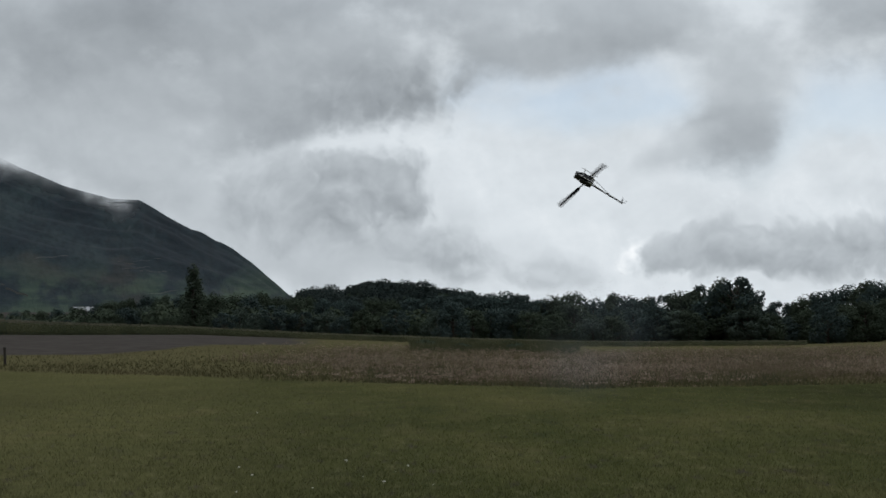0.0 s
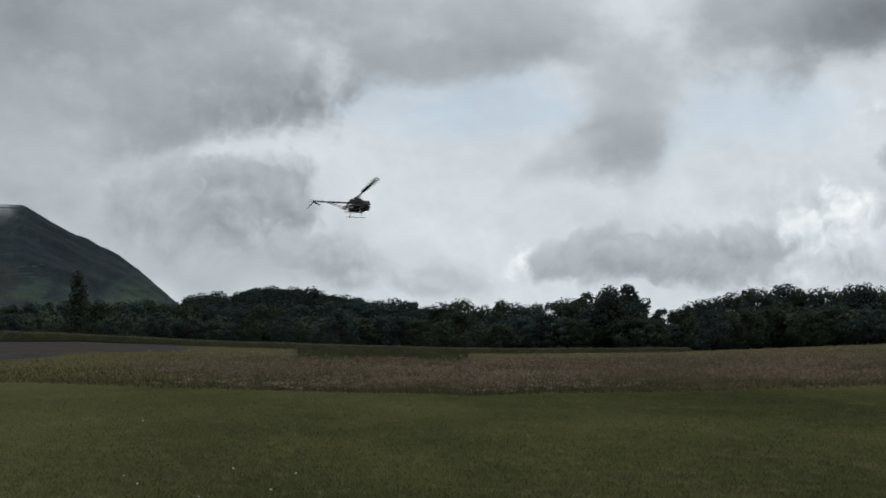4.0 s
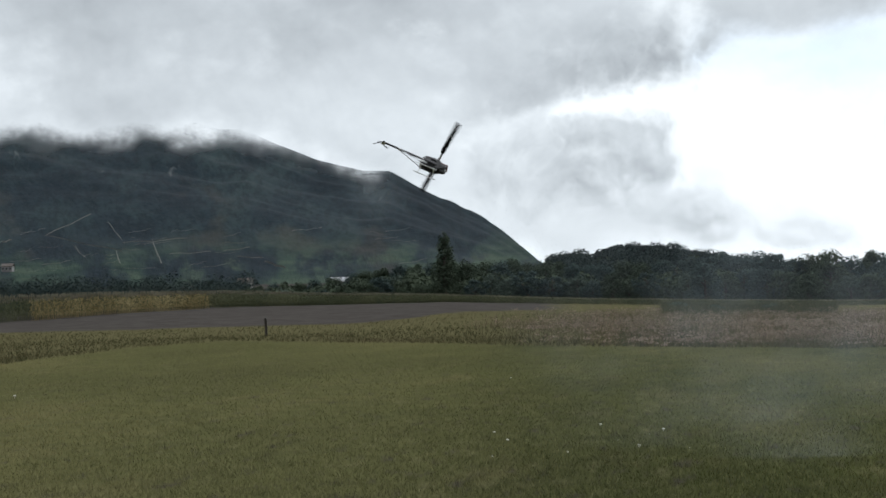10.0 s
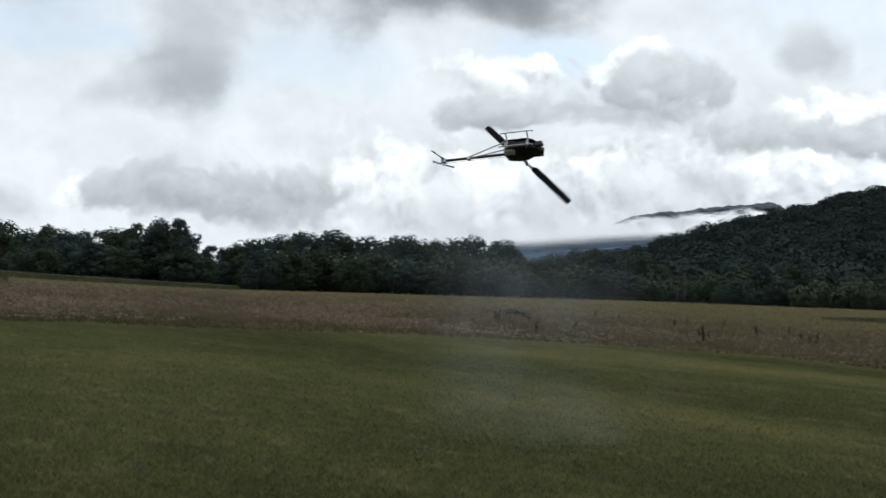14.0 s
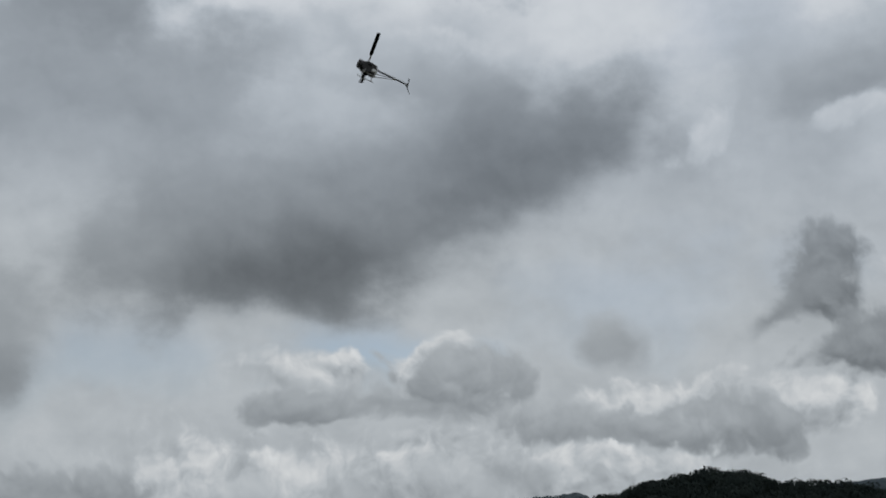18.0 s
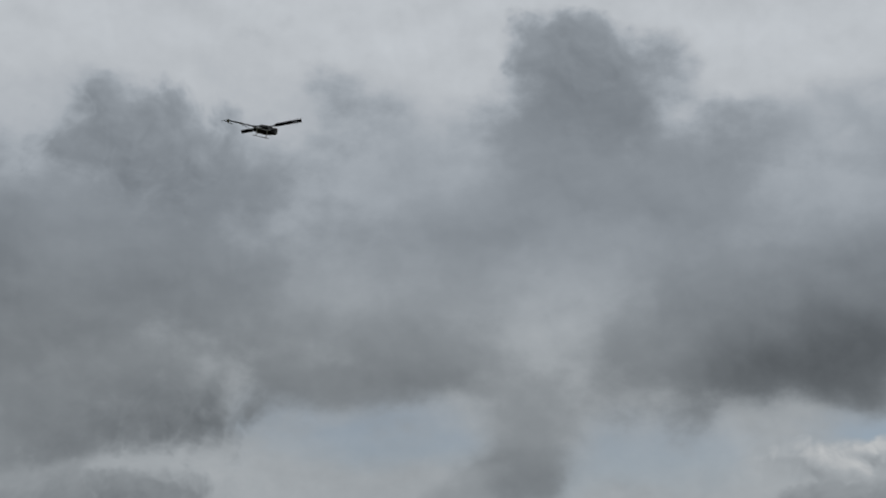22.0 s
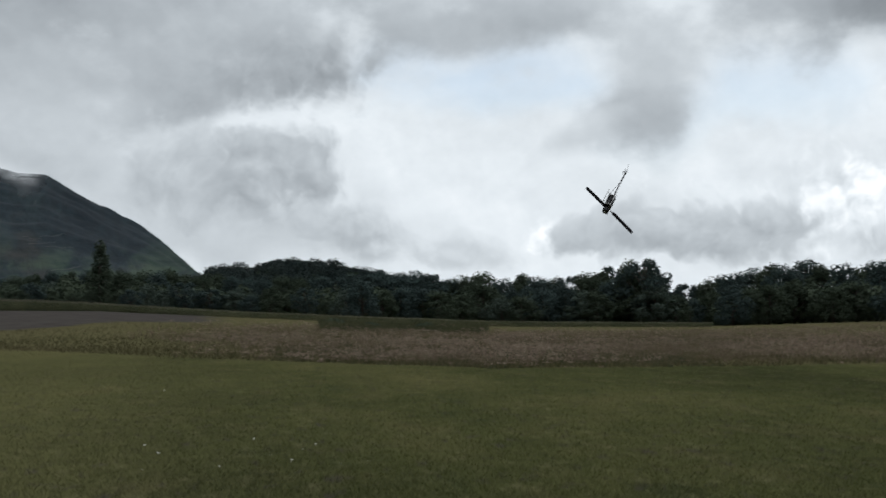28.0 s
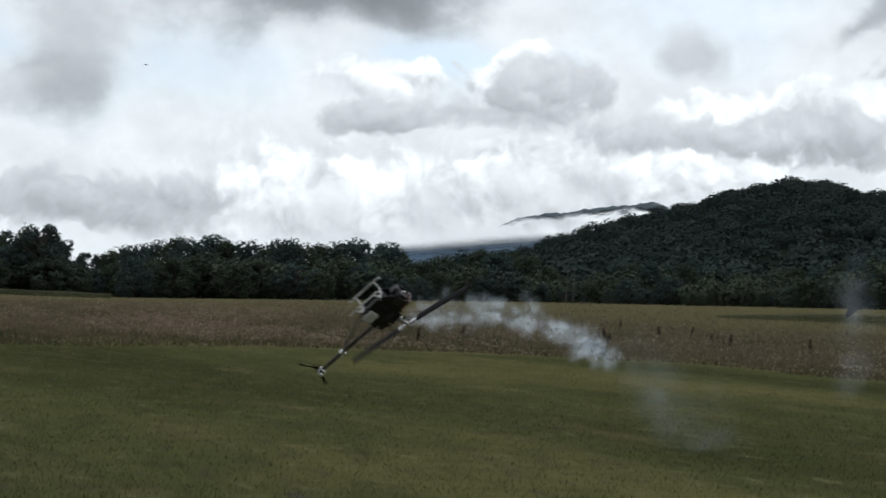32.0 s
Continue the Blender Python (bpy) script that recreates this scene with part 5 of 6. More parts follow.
for s in (-1, 1):
    wb = B()
    tips = [(0.045, 0.02, 0.0), (0.03, 0.10, 0.035), (-0.02, 0.20, 0.05), (-0.05, 0.10, 0.03), (-0.045, 0.02, 0.0)]
    lo = [wb.verts.new((x, s * y, z)) for x, y, z in tips]
    hi = [wb.verts.new((x, s * y, z + 0.008)) for x, y, z in tips]
    wb.faces.new(lo)
    wb.faces.new(hi[::-1])
    for i in range(5):
        wb.faces.new((lo[i], lo[(i + 1) % 5], hi[(i + 1) % 5], hi[i]))
    bmesh.ops.recalc_face_normals(wb, faces=wb.faces)
    part("wing", wb, M_BIRD, bird)

# ---- the model helicopter: nose along +x, rotor mast along +z ----


heli = thing("model_helicopter", "black model helicopter with two blades and white skids, flying", "model helicopter")

plate = [(-0.185, 0.03), (-0.17, 0.11), (-0.05, 0.145), (0.07, 0.135), (0.14, 0.09), (0.235, 0.075), (0.265, 0.03), (0.265, -0.03), (0.20, -0.06), (0.16, -0.12), (0.10, -0.15), (-0.14, -0.15), (-0.18, -0.11)]
hole = [(-0.10, 0.035), (-0.03, 0.09), (0.05, 0.075), (0.03, 0.02)]
for s in (-1, 1):
    part("side_plate", prism(B(), plate, s * 0.055 - 0.002, s * 0.055 + 0.002), M_CARBON, heli)
    part("plate_cutout", prism(B(), hole, s * 0.0585 - 0.001, s * 0.0585 + 0.001), M_ENGINE, heli)
part("frame_core", box(B(), -0.15, 0.13, -0.045, 0.045, -0.13, 0.11, 0.02), M_ENGINE, heli)
for x, z in ((-0.16, 0.06), (-0.06, 0.12), (0.10, 0.10), (0.24, 0.04), (0.10, -0.13), (-0.13, -0.13)):
    part("spacer", rod(B(), (x, -0.066, z), (x, 0.066, z), 0.008, 8), M_ALLOY, heli)
# round fan cowl at the nose
cb = rod(B(), (0.15, 0, 0.000), (0.225, 0, 0.000), 0.070, 20)
rod(cb, (0.225, 0, 0.000), (0.250, 0, 0.000), 0.070, 20, 0.045)
part("fan_cowl", cb, M_ENGINE, heli, "round black fan cowl at the nose")
part("starter_cone", rod(B(), (0.250, 0, 0.000), (0.278, 0, 0.000), 0.022, 12, 0.012), M_ALLOY, heli)
part("nose_cover", box(B(), 0.13, 0.26, -0.062, 0.062, 0.066, 0.088, 0.008), M_RED, heli, "red cover above the fan")
part("fuel_tank", box(B(), -0.175, -0.05, -0.078, 0.078, -0.115, -0.02, 0.02), M_TANK, heli, "milky white fuel tank")
part("battery", box(B(), 0.19, 0.275, -0.030, 0.030, -0.105, -0.065, 0.008), M_ENGINE, heli)
part("receiver", box(B(), 0.15, 0.23, -0.03, 0.03, 0.09, 0.115, 0.006), M_TANK, heli, "pale receiver box")
ebm = rod(B(), (0.06, 0, -0.11), (0.06, 0, 0.02), 0.045, 14)
for k in range(5):
    rod(ebm, (0.06, 0, -0.10 + 0.022 * k), (0.06, 0, -0.092 + 0.022 * k), 0.060, 14)
part("engine", ebm, M_ENGINE, heli)
mbm = rod(B(), (-0.12, -0.083, -0.07), (0.09, -0.083, -0.07), 0.023, 12)
rod(mbm, (0.09, -0.083, -0.07), (0.12, -0.083, -0.07), 0.023, 12, 0.01)
rod(mbm, (-0.12, -0.083, -0.07), (-0.20, -0.083, -0.085), 0.009, 8)
part("muffler", mbm, M_MUFFLER, heli, "dull grey exhaust muffler")
part("main_gear", rod(B(), (0, 0, 0.050), (0, 0, 0.062), 0.085, 28), M_ENGINE, heli)
part("mast", rod(B(), (0, 0, 0.05), (0, 0, 0.29), 0.012, 10), M_STEEL, heli)
part("swashplate", rod(B(), (0, 0, 0.165), (0, 0, 0.178), 0.036, 18), M_ALLOY, heli)
for k in range(3):
    a = radians(120 * k)
    part("servo_rod", rod(B(), (0.05 * math.cos(a), 0.05 * math.sin(a), 0.06), (0.034 * math.cos(a), 0.034 * math.sin(a), 0.17), 0.004, 6), M_STEEL, heli)
# boom and tail
part("tail_boom", rod(B(), (-0.16, 0, 0.055), (-0.95, 0, 0.055), 0.0165, 12), M_CARBON, heli)
for s in (-1, 1):
    part("boom_support", rod(B(), (-0.15, s * 0.055, -0.12), (-0.64, s * 0.012, 0.045), 0.0075, 8), M_STEEL, heli)
part("boom_clamp", box(B(), -0.665, -0.625, -0.022, 0.022, 0.034, 0.076, 0.004), M_ALLOY, heli)
part("tail_gearbox", box(B(), -0.985, -0.925, -0.022, 0.030, 0.030, 0.080, 0.008), M_ALLOY, heli)
part("tail_fin", prism(B(), [(-0.93, 0.05), (-0.96, 0.07), (-1.03, -0.14), (-1.055, -0.15), (-1.035, -0.10), (-0.985, 0.0)], -0.024, -0.020), M_CARBON, heli)
part("tail_pushrod", rod(B(), (-0.15, 0.018, 0.078), (-0.94, 0.022, 0.078), 0.0025, 6), M_STEEL, heli)
# skids
for s in (-1, 1):
    sbm = B()
    pts = [(0.20, s * 0.092, -0.222), (0.165, s * 0.092, -0.236), (-0.17, s * 0.092, -0.236), (-0.20, s * 0.092, -0.230)]
    for p, q in zip(pts, pts[1:]):
        rod(sbm, p, q, 0.0075, 10)
    part("skid", sbm, M_SKID, heli, "white tube skid")
    for x in (0.12, -0.13):
        lbm = B()
        pts = [(x, 0, -0.15), (x, s * 0.045, -0.155), (x, s * 0.075, -0.19), (x, s * 0.092, -0.236)]
        for p, q in zip(pts, pts[1:]):
            rod(lbm, p, q, 0.008, 8)
        part("skid_leg", lbm, M_SKID, heli)

rotor = part("main_rotor", rod(rod(B(), (0, 0, -0.02), (0, 0, 0.025), 0.022, 14), (-0.085, 0, 0), (0.085, 0, 0), 0.013, 10), M_ALLOY, heli, "alloy rotor head")
rotor.location = (0, 0, 0.28)
for s in (1, -1):
    bm = B()
    rows = []
    for i in range(13):
        u = i / 12
        x = 0.09 + 0.71 * u
        chord = 0.044 * ss(0, 0.10, u) + 0.030 - 0.014 * ss(0.9, 1.0, u)
        z = 0.016 * u * u
        rows.append([bm.verts.new((s * x, s * yy * chord, z + zz)) for yy, zz in ((-0.65, 0), (0.0, 0.0045), (0.42, 0.002), (0.0, -0.0045))])
    for p, q in zip(rows, rows[1:]):
        for k in range(4):
            bm.faces.new((p[k], p[(k + 1) % 4], q[(k + 1) % 4], q[k]))
    bm.faces.new(rows[0][::-1])
    bm.faces.new(rows[-1])
    bmesh.ops.recalc_face_normals(bm, faces=bm.faces)
    part("main_blade", bm, M_BLADE, rotor, "long black rotor blade")
    part("blade_grip", box(B(), min(s * 0.05, s * 0.115), max(s * 0.05, s * 0.115), -0.016, 0.016, -0.010, 0.010, 0.003), M_ALLOY, rotor)
tail_rotor = part("tail_rotor", rod(B(), (0, -0.012, 0), (0, 0.02, 0), 0.012, 10), M_ALLOY, heli)
tail_rotor.location = (-0.955, 0.045, 0.055)
for s in (1, -1):
    part("tail_blade", prism(B(), [(s * 0.02, -0.010), (s * 0.135, -0.014), (s * 0.14, 0.010), (s * 0.02, 0.012)][::s], 0.004, 0.008), M_BLADE, tail_rotor)
# seconds; place in metres; turn in degrees
FLIGHT = """
0.00 3.21 35.87 5.23 112 -31 179
0.07 3.38 35.74 5.22 114 -66 131
0.13 3.54 35.61 5.21 -154 -64 -2
0.20 3.71 35.47 5.20 -156 -29 -47
0.40 4.00 35.31 5.43 -168 -13 -25
0.50 4.04 35.32 5.59 161 -38 60
0.60 4.08 35.33 5.75 131 -11 145
0.70 4.05 35.12 5.62 175 32 109
0.80 4.02 34.91 5.50 -73 84 173
0.90 3.98 34.78 5.09 18 43 -51
1.00 3.94 34.66 4.68 -10 2 -16
1.10 3.97 34.58 4.25 -15 -7 -67
1.20 4.00 34.50 3.83 -12 -16 -120
1.40 4.19 34.44 3.80 -1 2 -113
1.50 4.15 34.56 3.91 7 7 -60
1.60 4.12 34.68 4.03 15 4 -7
1.80 4.17 34.42 4.13 32 -23 -82
1.90 3.99 34.45 4.48 49 4 -112
2.00 3.81 34.48 4.84 51 36 -139
2.10 3.40 34.60 4.96 109 71 -87
2.20 3.00 34.72 5.07 -166 45 -6
2.30 2.76 34.64 4.88 148 23 -74
2.40 2.53 34.56 4.68 144 -21 -114
2.60 2.33 34.70 4.35 164 -15 -151
2.70 2.00 34.73 4.23 -160 -14 -105
2.80 1.67 34.77 4.11 -131 -39 -62
2.90 1.37 34.84 4.24 -103 -3 -50
3.00 1.07 34.91 4.38 -66 22 -21
3.10 0.82 34.70 4.27 -38 25 -77
3.20 0.58 34.48 4.17 -24 48 -135
3.40 0.12 34.23 3.63 -19 -26 -164
3.60 -0.03 33.75 3.75 -9 -9 -154
3.70 0.09 33.44 3.96 -8 -1 -115
3.80 0.22 33.13 4.18 -3 4 -75
4.00 0.51 32.86 4.55 -31 4 -19
4.10 0.76 32.84 4.74 -4 40 -58
4.20 1.00 32.82 4.93 -45 80 -145
4.27 1.14 32.78 4.88 -142 43 154
4.33 1.27 32.74 4.82 -174 3 173
4.40 1.41 32.70 4.77 141 -18 -149
4.50 1.22 32.78 4.64 74 -51 -150
5.00 1.50 30.81 5.16 46 -25 -141
5.50 1.78 28.84 5.08 25 2 -146
6.00 2.05 26.87 4.39 -0 25 -160
6.50 2.33 24.90 3.11 -37 37 172
6.60 1.81 22.89 3.21 -55 78 146
6.70 1.29 20.89 3.32 164 57 -1
6.80 1.07 19.78 3.14 134 25 -67
6.90 0.84 18.67 2.97 146 -11 -110
7.00 0.67 18.24 2.82 166 -15 -179
7.10 0.58 18.18 2.80 161 -13 -150
7.17 0.43 18.23 2.83 126 -45 -168
7.23 0.29 18.29 2.85 48 -78 -132
7.30 0.14 18.34 2.88 -67 -53 -58
7.40 -0.18 18.90 3.09 -84 -21 -25
7.50 -0.50 19.46 3.31 -83 13 -4
7.70 -1.25 20.39 3.19 -60 28 -23
7.90 -2.07 23.35 3.01 -46 27 -35
8.00 -2.26 24.86 2.89 -19 23 -31
8.20 -2.85 25.55 3.31 -56 24 -32
8.40 -3.38 26.28 3.64 -37 5 -23
8.60 -3.56 26.59 3.30 -69 0 -10
8.80 -3.75 26.35 3.41 -77 6 -7
9.00 -4.16 26.12 3.73 -108 -7 4
9.20 -4.15 26.02 3.92 -94 -8 -12
9.40 -4.46 25.99 4.09 -70 21 -7
9.60 -4.72 25.96 4.02 -120 4 -3
9.80 -4.46 25.99 4.03 -90 7 -5
10.00 -4.27 26.00 4.02 -61 25 -10
10.20 -4.29 25.72 3.83 -78 -9 2
10.40 -3.78 25.41 3.68 -66 -1 -10
10.60 -3.29 25.18 3.49 -36 23 -6
10.80 -2.85 23.44 3.29 -100 3 7
10.90 -2.58 22.53 3.19 -164 2 1
11.00 -2.32 21.62 3.09 133 -4 -1
11.07 -2.16 21.54 3.15 -170 1 -15
11.13 -1.99 21.46 3.22 -114 15 -19
11.20 -1.83 21.38 3.28 -53 26 -8
11.40 -1.41 21.15 3.23 -52 13 -10
11.60 -0.93 20.94 3.05 -113 1 -8
11.80 -0.25 20.48 2.80 -61 27 -13
12.00 0.50 20.02 2.79 -49 10 -13
12.20 1.59 19.25 2.87 -99 -8 -5
12.40 2.20 18.34 2.97 -56 14 -16
12.60 2.84 17.40 2.91 -30 14 -21
12.70 3.19 16.94 2.86 -75 -5 -25
12.80 3.53 16.48 2.81 -122 -21 -14
13.00 4.12 16.24 3.04 -81 0 -40
13.20 4.57 16.18 3.06 -43 15 -40
13.40 5.24 16.10 2.94 -116 -11 -33
13.60 5.74 16.42 3.27 -108 1 -45
13.80 6.28 16.75 3.46 -43 11 -51
14.00 7.11 17.07 3.43 -118 -8 -37
14.20 7.94 18.56 3.52 -86 7 -51
14.40 9.31 19.91 3.59 -39 14 -46
14.50 10.33 20.41 3.66 -93 -4 -48
15.00 11.07 21.68 4.55 -94 -20 -54
15.50 11.81 22.94 5.45 -94 -37 -61
16.00 12.55 24.21 6.20 -91 -53 -70
16.50 13.29 25.47 6.65 -78 -68 -87
16.70 12.95 24.27 6.71 -108 -37 -34
16.90 12.74 22.95 6.65 -134 -35 -35
17.00 12.33 22.35 6.87 -110 -42 -58
17.10 12.25 22.93 7.45 -75 -54 -91
17.30 11.80 24.27 8.52 14 -37 -152
17.50 12.04 25.37 9.84 -90 -73 -93
17.60 12.62 26.01 10.59 -55 -60 -62
17.80 13.15 27.62 11.77 -14 -61 -100
18.00 12.84 29.64 12.73 21 -14 -178
18.10 12.66 29.97 12.91 53 25 165
18.20 12.47 30.31 13.09 100 67 179
18.30 12.55 30.53 13.13 -141 84 -98
18.40 12.64 30.76 13.16 -67 62 -61
18.60 12.72 31.37 13.07 -68 3 -54
18.70 12.72 31.70 12.94 -13 -20 -69
18.80 12.71 32.02 12.81 49 -19 -98
19.00 12.94 32.42 13.46 -26 -12 -70
19.20 13.15 32.16 13.76 -66 17 -54
19.40 12.61 32.30 13.86 -37 -29 -70
19.60 11.99 32.50 13.61 -22 -32 -111
19.80 11.42 32.57 13.82 -106 -15 -73
20.00 10.44 32.83 13.86 -74 17 -64
20.20 8.89 33.52 13.45 -37 -6 -59
20.40 7.78 33.86 13.77 -57 12 -28
20.60 6.51 34.12 14.03 -117 21 -15
20.70 5.98 34.22 13.87 -80 5 -17
20.80 5.44 34.31 13.70 -43 -7 -27
21.00 4.60 34.32 13.77 -53 8 -18
21.20 3.81 34.10 14.17 -74 27 -29
21.40 3.01 34.10 14.16 -13 -16 -36
21.60 2.21 34.10 13.96 -27 -20 -45
21.80 1.31 34.16 13.92 -81 3 -23
22.00 0.24 34.25 13.55 -53 15 -20
22.20 -0.84 34.39 13.09 -74 -20 -76
22.30 -1.17 34.54 13.00 -52 -28 -120
22.40 -1.50 34.69 12.92 -30 -19 -164
22.50 -1.76 34.68 12.95 -42 20 -153
22.60 -2.02 34.67 12.99 -51 60 -149
22.70 -2.41 34.79 12.75 -71 59 -91
22.80 -2.80 34.91 12.50 -85 67 -27
23.00 -3.53 35.18 11.93 109 80 178
23.07 -3.73 35.26 11.62 -134 73 -117
23.13 -3.93 35.34 11.31 -88 58 -125
23.20 -4.13 35.43 11.00 -51 49 -146
23.40 -5.22 35.53 10.91 3 81 -89
23.50 -5.66 35.62 10.80 -117 83 84
23.60 -6.10 35.72 10.68 -94 70 38
23.80 -5.97 36.07 9.71 5 56 170
23.90 -6.07 36.13 9.26 -18 53 -157
24.00 -6.17 36.20 8.81 -40 59 -123
24.10 -6.39 36.54 8.58 -29 67 -52
24.20 -6.62 36.88 8.36 -8 64 29
24.30 -6.77 37.15 8.04 49 58 29
24.40 -6.93 37.43 7.73 99 54 21
24.50 -6.92 37.76 7.27 104 77 -41
24.60 -6.90 38.08 6.82 16 70 167
24.70 -6.98 38.33 6.33 -7 61 -167
24.80 -7.05 38.58 5.85 -31 57 -140
25.00 -7.09 38.94 5.79 15 45 -73
25.20 -6.40 38.38 5.98 68 37 1
25.30 -6.10 38.06 5.89 -2 27 -0
25.40 -5.81 37.73 5.81 -68 22 9
25.92 -3.73 37.24 6.27 -73 29 -8
26.45 -1.65 36.75 6.13 -79 34 -26
26.98 0.43 36.26 5.39 -88 37 -47
27.50 2.51 35.76 4.06 -98 38 -68
27.70 4.03 35.65 3.83 -147 33 -98
27.90 5.22 35.61 4.19 166 48 -144
28.00 5.74 35.53 4.27 144 53 -140
28.10 6.26 35.41 4.26 154 56 -124
28.30 7.02 35.21 4.27 -135 55 -75
28.50 8.20 34.95 4.05 -142 41 -58
28.70 9.79 35.74 4.02 172 31 -94
28.90 11.44 36.57 4.58 141 49 -111
28.95 11.78 36.81 4.74 109 48 -80
29.00 12.13 37.05 4.91 78 58 -51
29.03 12.37 37.22 4.98 10 47 -66
29.07 12.62 37.39 5.05 -42 34 -61
29.10 12.87 37.56 5.11 -90 29 -46
29.30 14.26 38.63 5.16 -46 -32 -58
29.50 15.83 39.55 5.33 -39 -30 -100
29.70 17.96 40.74 5.40 -50 -24 -140
29.80 19.15 41.29 5.32 30 -36 -145
29.90 20.34 41.84 5.24 115 -33 -160
30.00 21.63 42.34 4.98 68 -40 -172
30.10 22.05 41.44 4.71 36 -36 -164
30.30 22.48 39.72 4.05 -20 -19 -130
30.37 22.54 39.23 3.89 -74 -18 -134
30.43 22.59 38.73 3.76 -128 -20 -137
30.50 22.64 38.24 3.61 178 -23 -137
30.70 22.21 36.72 3.11 167 -12 -153
30.80 21.93 35.96 3.02 -123 -16 -141
30.90 21.65 35.22 2.93 -49 -28 -142
31.00 21.59 34.36 2.84 -64 -33 -139
31.20 19.12 30.81 2.38 -74 -34 -124
31.40 16.81 27.25 1.90 -104 -41 -93
31.60 14.68 25.56 1.56 -131 -43 -63
31.80 12.01 24.42 1.55 -154 -42 -31
32.00 9.59 22.29 1.63 -125 -37 -60
"""
# seconds and the angle at which the main blades stand
BLADES = """
0.0 106
0.2 100
0.4 0
0.6 158
0.8 116
1.0 151
1.2 91
1.4 27
1.6 84
1.8 81
2.0 112
2.2 145
2.4 68
2.6 31
2.8 172
3.0 29
3.2 143
3.4 110
3.6 24
3.8 96
4.0 132
4.2 114
4.4 2
4.5 158
6.5 153
6.7 65
6.9 120
7.0 36
7.1 120
7.3 84
7.5 58
7.7 102
7.9 90
8.0 160
8.2 134
8.4 161
8.6 68
8.8 70
9.0 66
9.2 79
9.4 109
9.6 37
9.8 81
10.0 106
10.2 144
10.4 145
10.6 140
10.8 168
11.0 3
11.2 123
11.4 163
11.6 57
11.8 113
12.0 126
12.2 115
12.4 122
12.6 165
12.8 64
13.0 174
13.2 177
13.4 61
13.6 2
13.8 158
14.0 49
14.2 100
14.4 145
14.5 119
16.5 113
16.7 95
16.9 129
17.0 114
17.1 36
17.3 96
17.5 144
17.6 29
17.8 88
18.0 74
18.2 85
18.4 63
18.6 161
18.8 8
19.0 5
19.2 58
19.4 178
19.6 24
19.8 162
20.0 0
20.2 79
20.4 89
20.6 172
20.8 53
21.0 54
21.2 65
21.4 172
21.6 66
21.8 61
22.0 158
22.2 94
22.4 43
22.6 116
22.8 106
23.0 31
23.2 151
23.4 108
23.6 151
23.8 143
24.0 112
24.2 3
24.4 90
24.6 159
24.8 23
25.0 52
25.2 50
25.4 110
27.5 1
27.7 27
27.9 65
28.0 117
28.1 114
28.3 51
28.5 125
28.7 101
28.9 158
29.0 108
29.1 79
29.3 69
29.5 94
29.7 38
29.9 166
30.0 85
30.1 55
30.3 27
30.5 118
30.7 108
30.9 36
31.0 75
31.2 5
31.4 3
31.6 29
31.8 45
32.0 12
"""


def table(text):
    return [[float(v) for v in line.split()] for line in text.split("\n") if line]


def drift_smoke(ob, x, y, z, t, gone=None):
    """A puff waits below the turf, is blown out where the helicopter passes, drifts, and may sink away."""
    rows = [(0, pose(x, y, -6.0)), (t - 0.04, pose(x, y, -6.0)), (t, pose(x, y, z))] if t > 0.1 else [(0, pose(x, y, z))]
    if gone:
        rows += [(gone, pose(x + 0.05, y, z + 0.02)), (gone + 0.05, pose(x, y, -6.0)), (32.0, pose(x, y, -6.0))]
    else:
        rows.append((32.0, pose(x + 0.15 * (32 - t), y, z + 0.1 * (32 - t))))
    walk(ob, rows)


HAZE = (
    (2.7, 32.9, 1.8, 1.10, 0.0, 0.60),
    (5.2, 32.6, 2.3, 1.20, 0.7, 2.60),
    (4.7, 29.6, 1.5, 1.20, 1.6, 3.20),
    (2.6, 21.8, 1.9, 1.50, 6.2, 7.60),
    (0.2, 15.0, 1.1, 1.00, 6.6, 8.30),
    (-0.3, 24.0, 2.2, 0.80, 6.7, 7.70),
    (1.8, 16.9, 0.8, 1.50, 8.2, 11.40),
    (-0.0, 19.0, 0.8, 1.70, 8.6, 11.20),
    (2.1, 21.9, 1.0, 1.60, 8.8, 11.60),
    (-4.7, 27.5, 3.7, 0.45, 9.1, 9.75),
    (-5.3, 27.4, 3.8, 0.50, 9.8, 10.35),
    (-4.6, 27.6, 3.4, 0.60, 10.4, 11.10),
    (-1.2, 24.0, 2.0, 0.80, 11.5, 12.60),
    (7.0, 18.7, 2.0, 1.30, 13.4, 14.90),
    (7.5, 16.4, 1.3, 1.30, 13.2, 15.00),
    (2.5, 19.8, 2.1, 1.00, 12.6, 13.60),
)


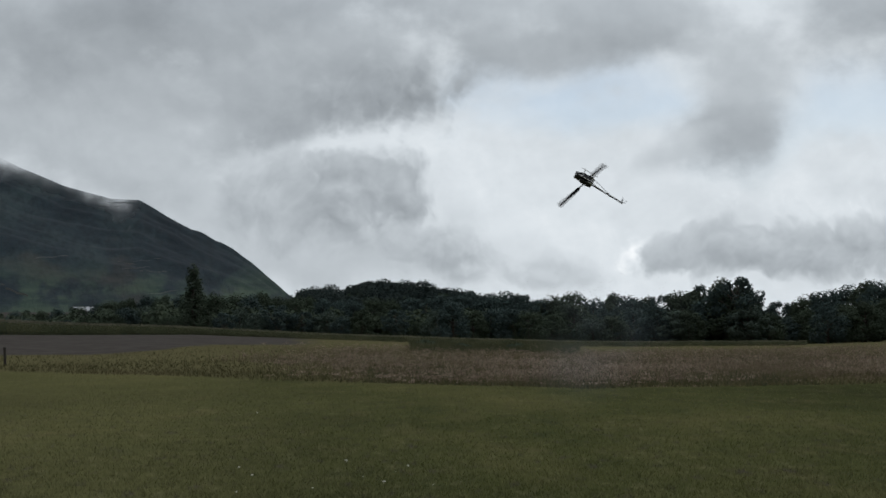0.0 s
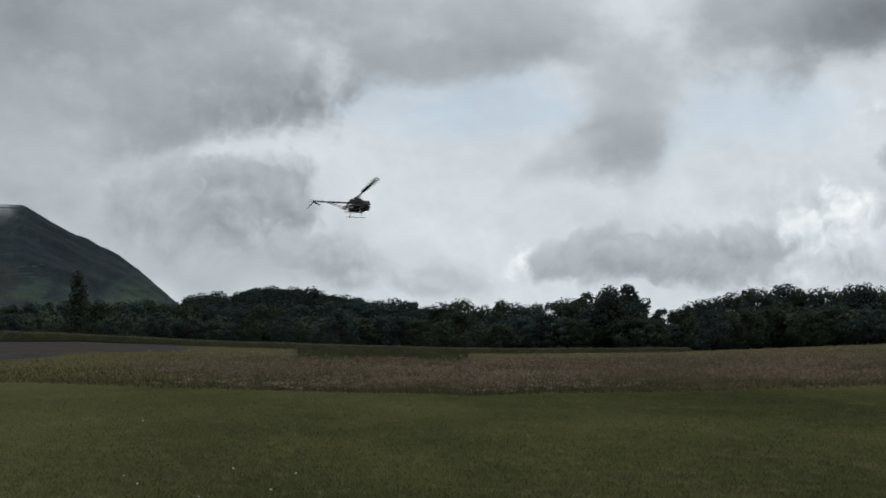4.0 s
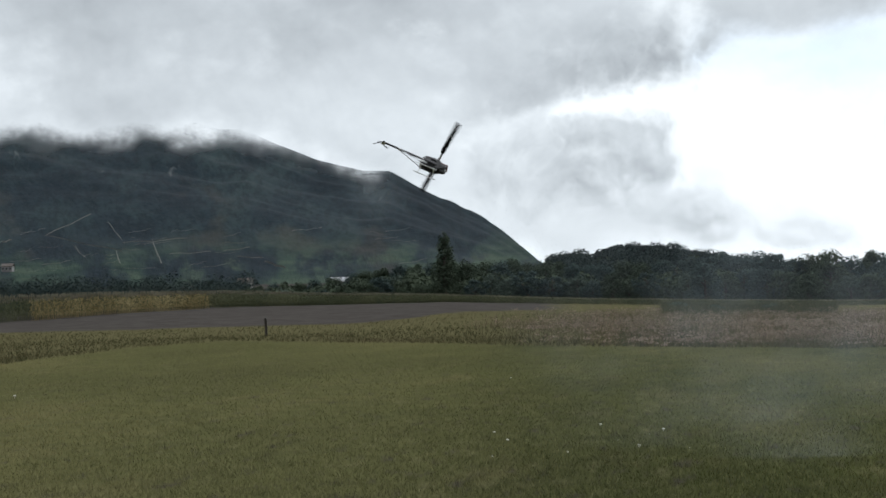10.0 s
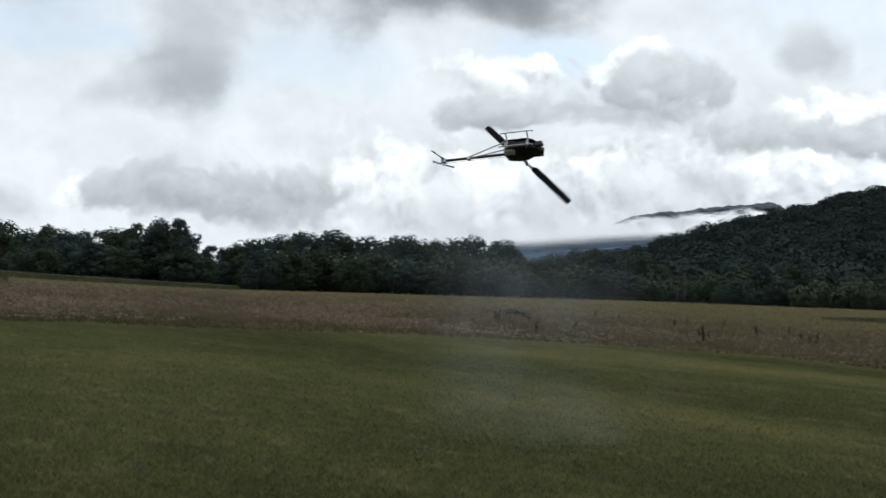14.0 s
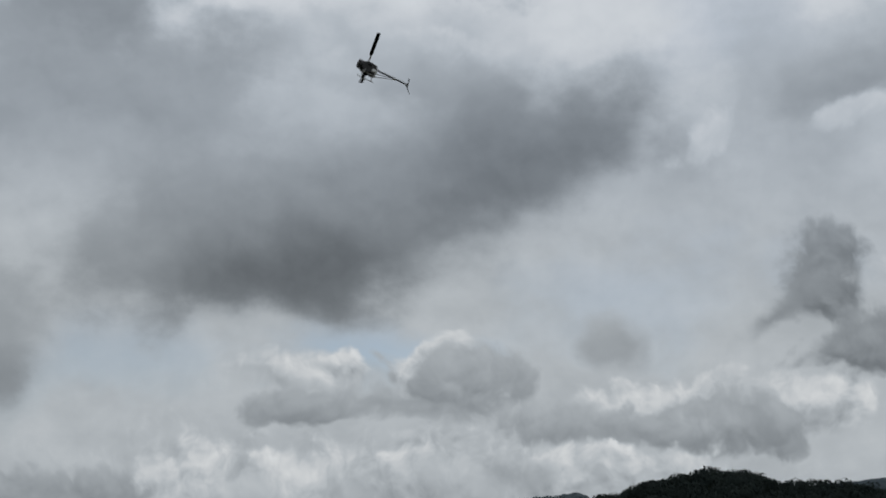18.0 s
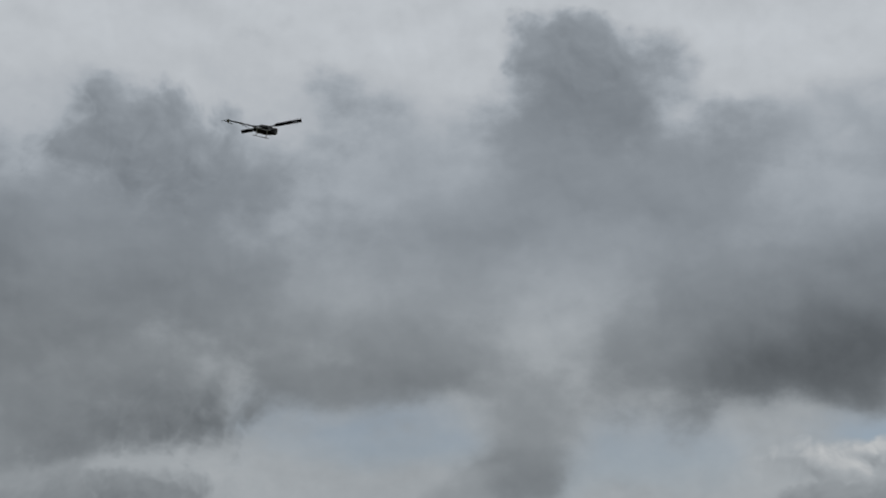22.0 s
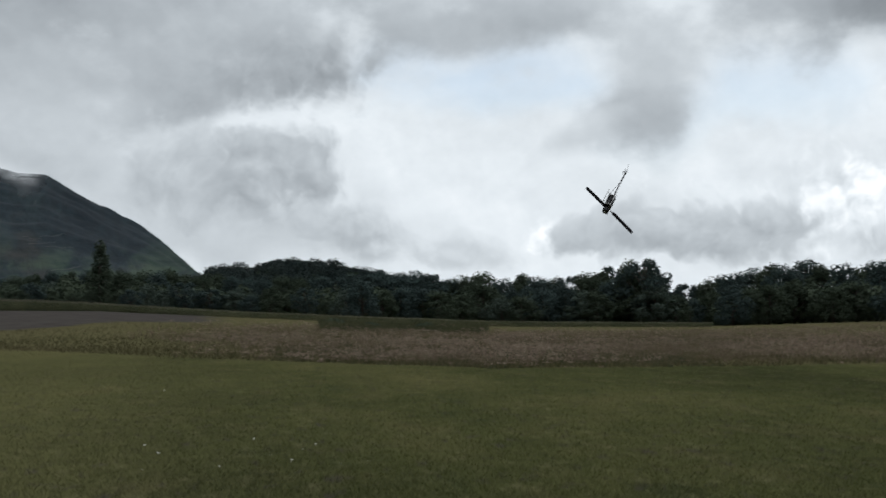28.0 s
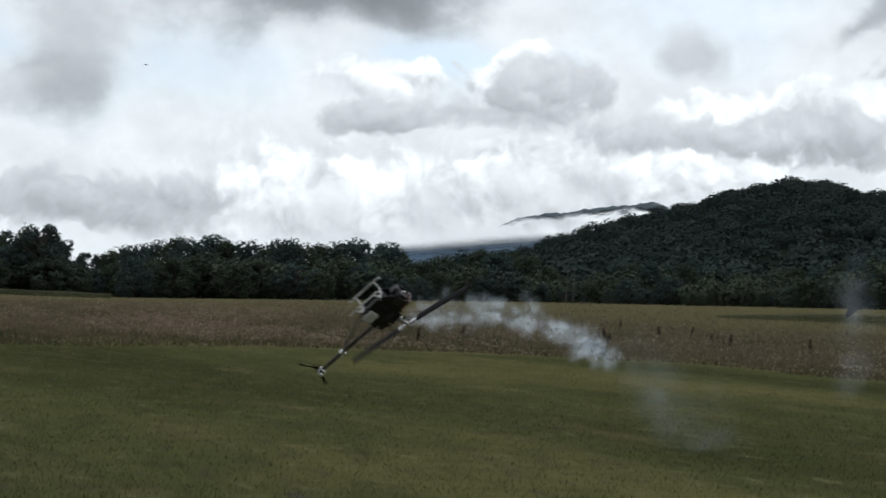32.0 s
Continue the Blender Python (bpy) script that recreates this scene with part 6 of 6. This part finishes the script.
def motions():
    """The flight, the spinning rotors, and the smoke."""
    walk(heli, [(r[0], pose(*r[1:])) for r in table(FLIGHT)])
    spin, angle, last = [], 0.0, None
    for t, a in table(BLADES):
        if last is None:
            angle = a
            spin.append((t, angle))
        else:
            n = max(1, round((t - last) * FPS))
            turn = (a - angle) % 180
            turn += 180 * round((22.0 * n - turn) / 180)
            for k in range(1, n + 1):
                spin.append((last + (t - last) * k / n, angle + turn * k / n))
            angle += turn
        last = t
    walk(rotor, [(t, pose(0, 0, 0.28, 0, 0, a)) for t, a in spin])
    trail = [(10.24, 23.11, 1.62, 31.90), (11.35, 23.82, 1.60, 31.84), (12.19, 24.28, 1.53, 31.78), (12.91, 24.69, 1.31, 31.72), (13.55, 25.01, 1.15, 31.66), (14.58, 25.41, 0.68, 31.60), (15.82, 25.75, 0.20, 31.55)]
    g = random.Random(12)
    for (a, b) in zip(trail, trail[1:]):
        dense = a[2] > 1.2
        for k in range(5 if dense else 3):
            u = (k + 0.5) / (5 if dense else 3)
            x, y, z, t = (p + (q - p) * u for p, q in zip(a, b))
            smoke = haze(g.randrange(99), (0.13 if dense else 0.34) * g.uniform(0.8, 1.25), M_TRAIL if dense else M_HAZE)
            drift_smoke(smoke, x + g.uniform(-0.04, 0.04), y, z + g.uniform(-0.05, 0.05), t)
    for k in range(9):
        drift_smoke(haze(g.randrange(99), g.uniform(0.24, 0.36), M_HAZE), 20.31 + g.uniform(-0.15, 0.15), 29.26, 0.79 + 1.6 * k / 8, 31.25)
    for k in range(7):
        u = k / 6
        drift_smoke(haze(g.randrange(99), 0.12 + 0.18 * u, M_TRAIL), 21.38 - 0.23 * u, 34.13 + 0.50 * u, 2.68 - 0.65 * u, 30.9, 31.15)
    # old smoke that hangs in wide thin veils: place, size, from when to when
    for x, y, z, size, start, stop in HAZE:
        drift_smoke(haze(g.randrange(99), size, M_HAZE), x, y, z, start, stop)
    # the bird
    walk(bird, [(t, pose(26.3 + 16 * (t - 32), 103.2 + 2 * (t - 32), 15.2 + 0.2 * (t - 32), 8, 0, 5)) for t in (0, 16, 32)])
    walk(tail_rotor, [(t / (2 * FPS), pose(-0.955, 0.045, 0.055, 0, 83.0 * t, 0)) for t in range(0, 64 * FPS + 1)])


motions()
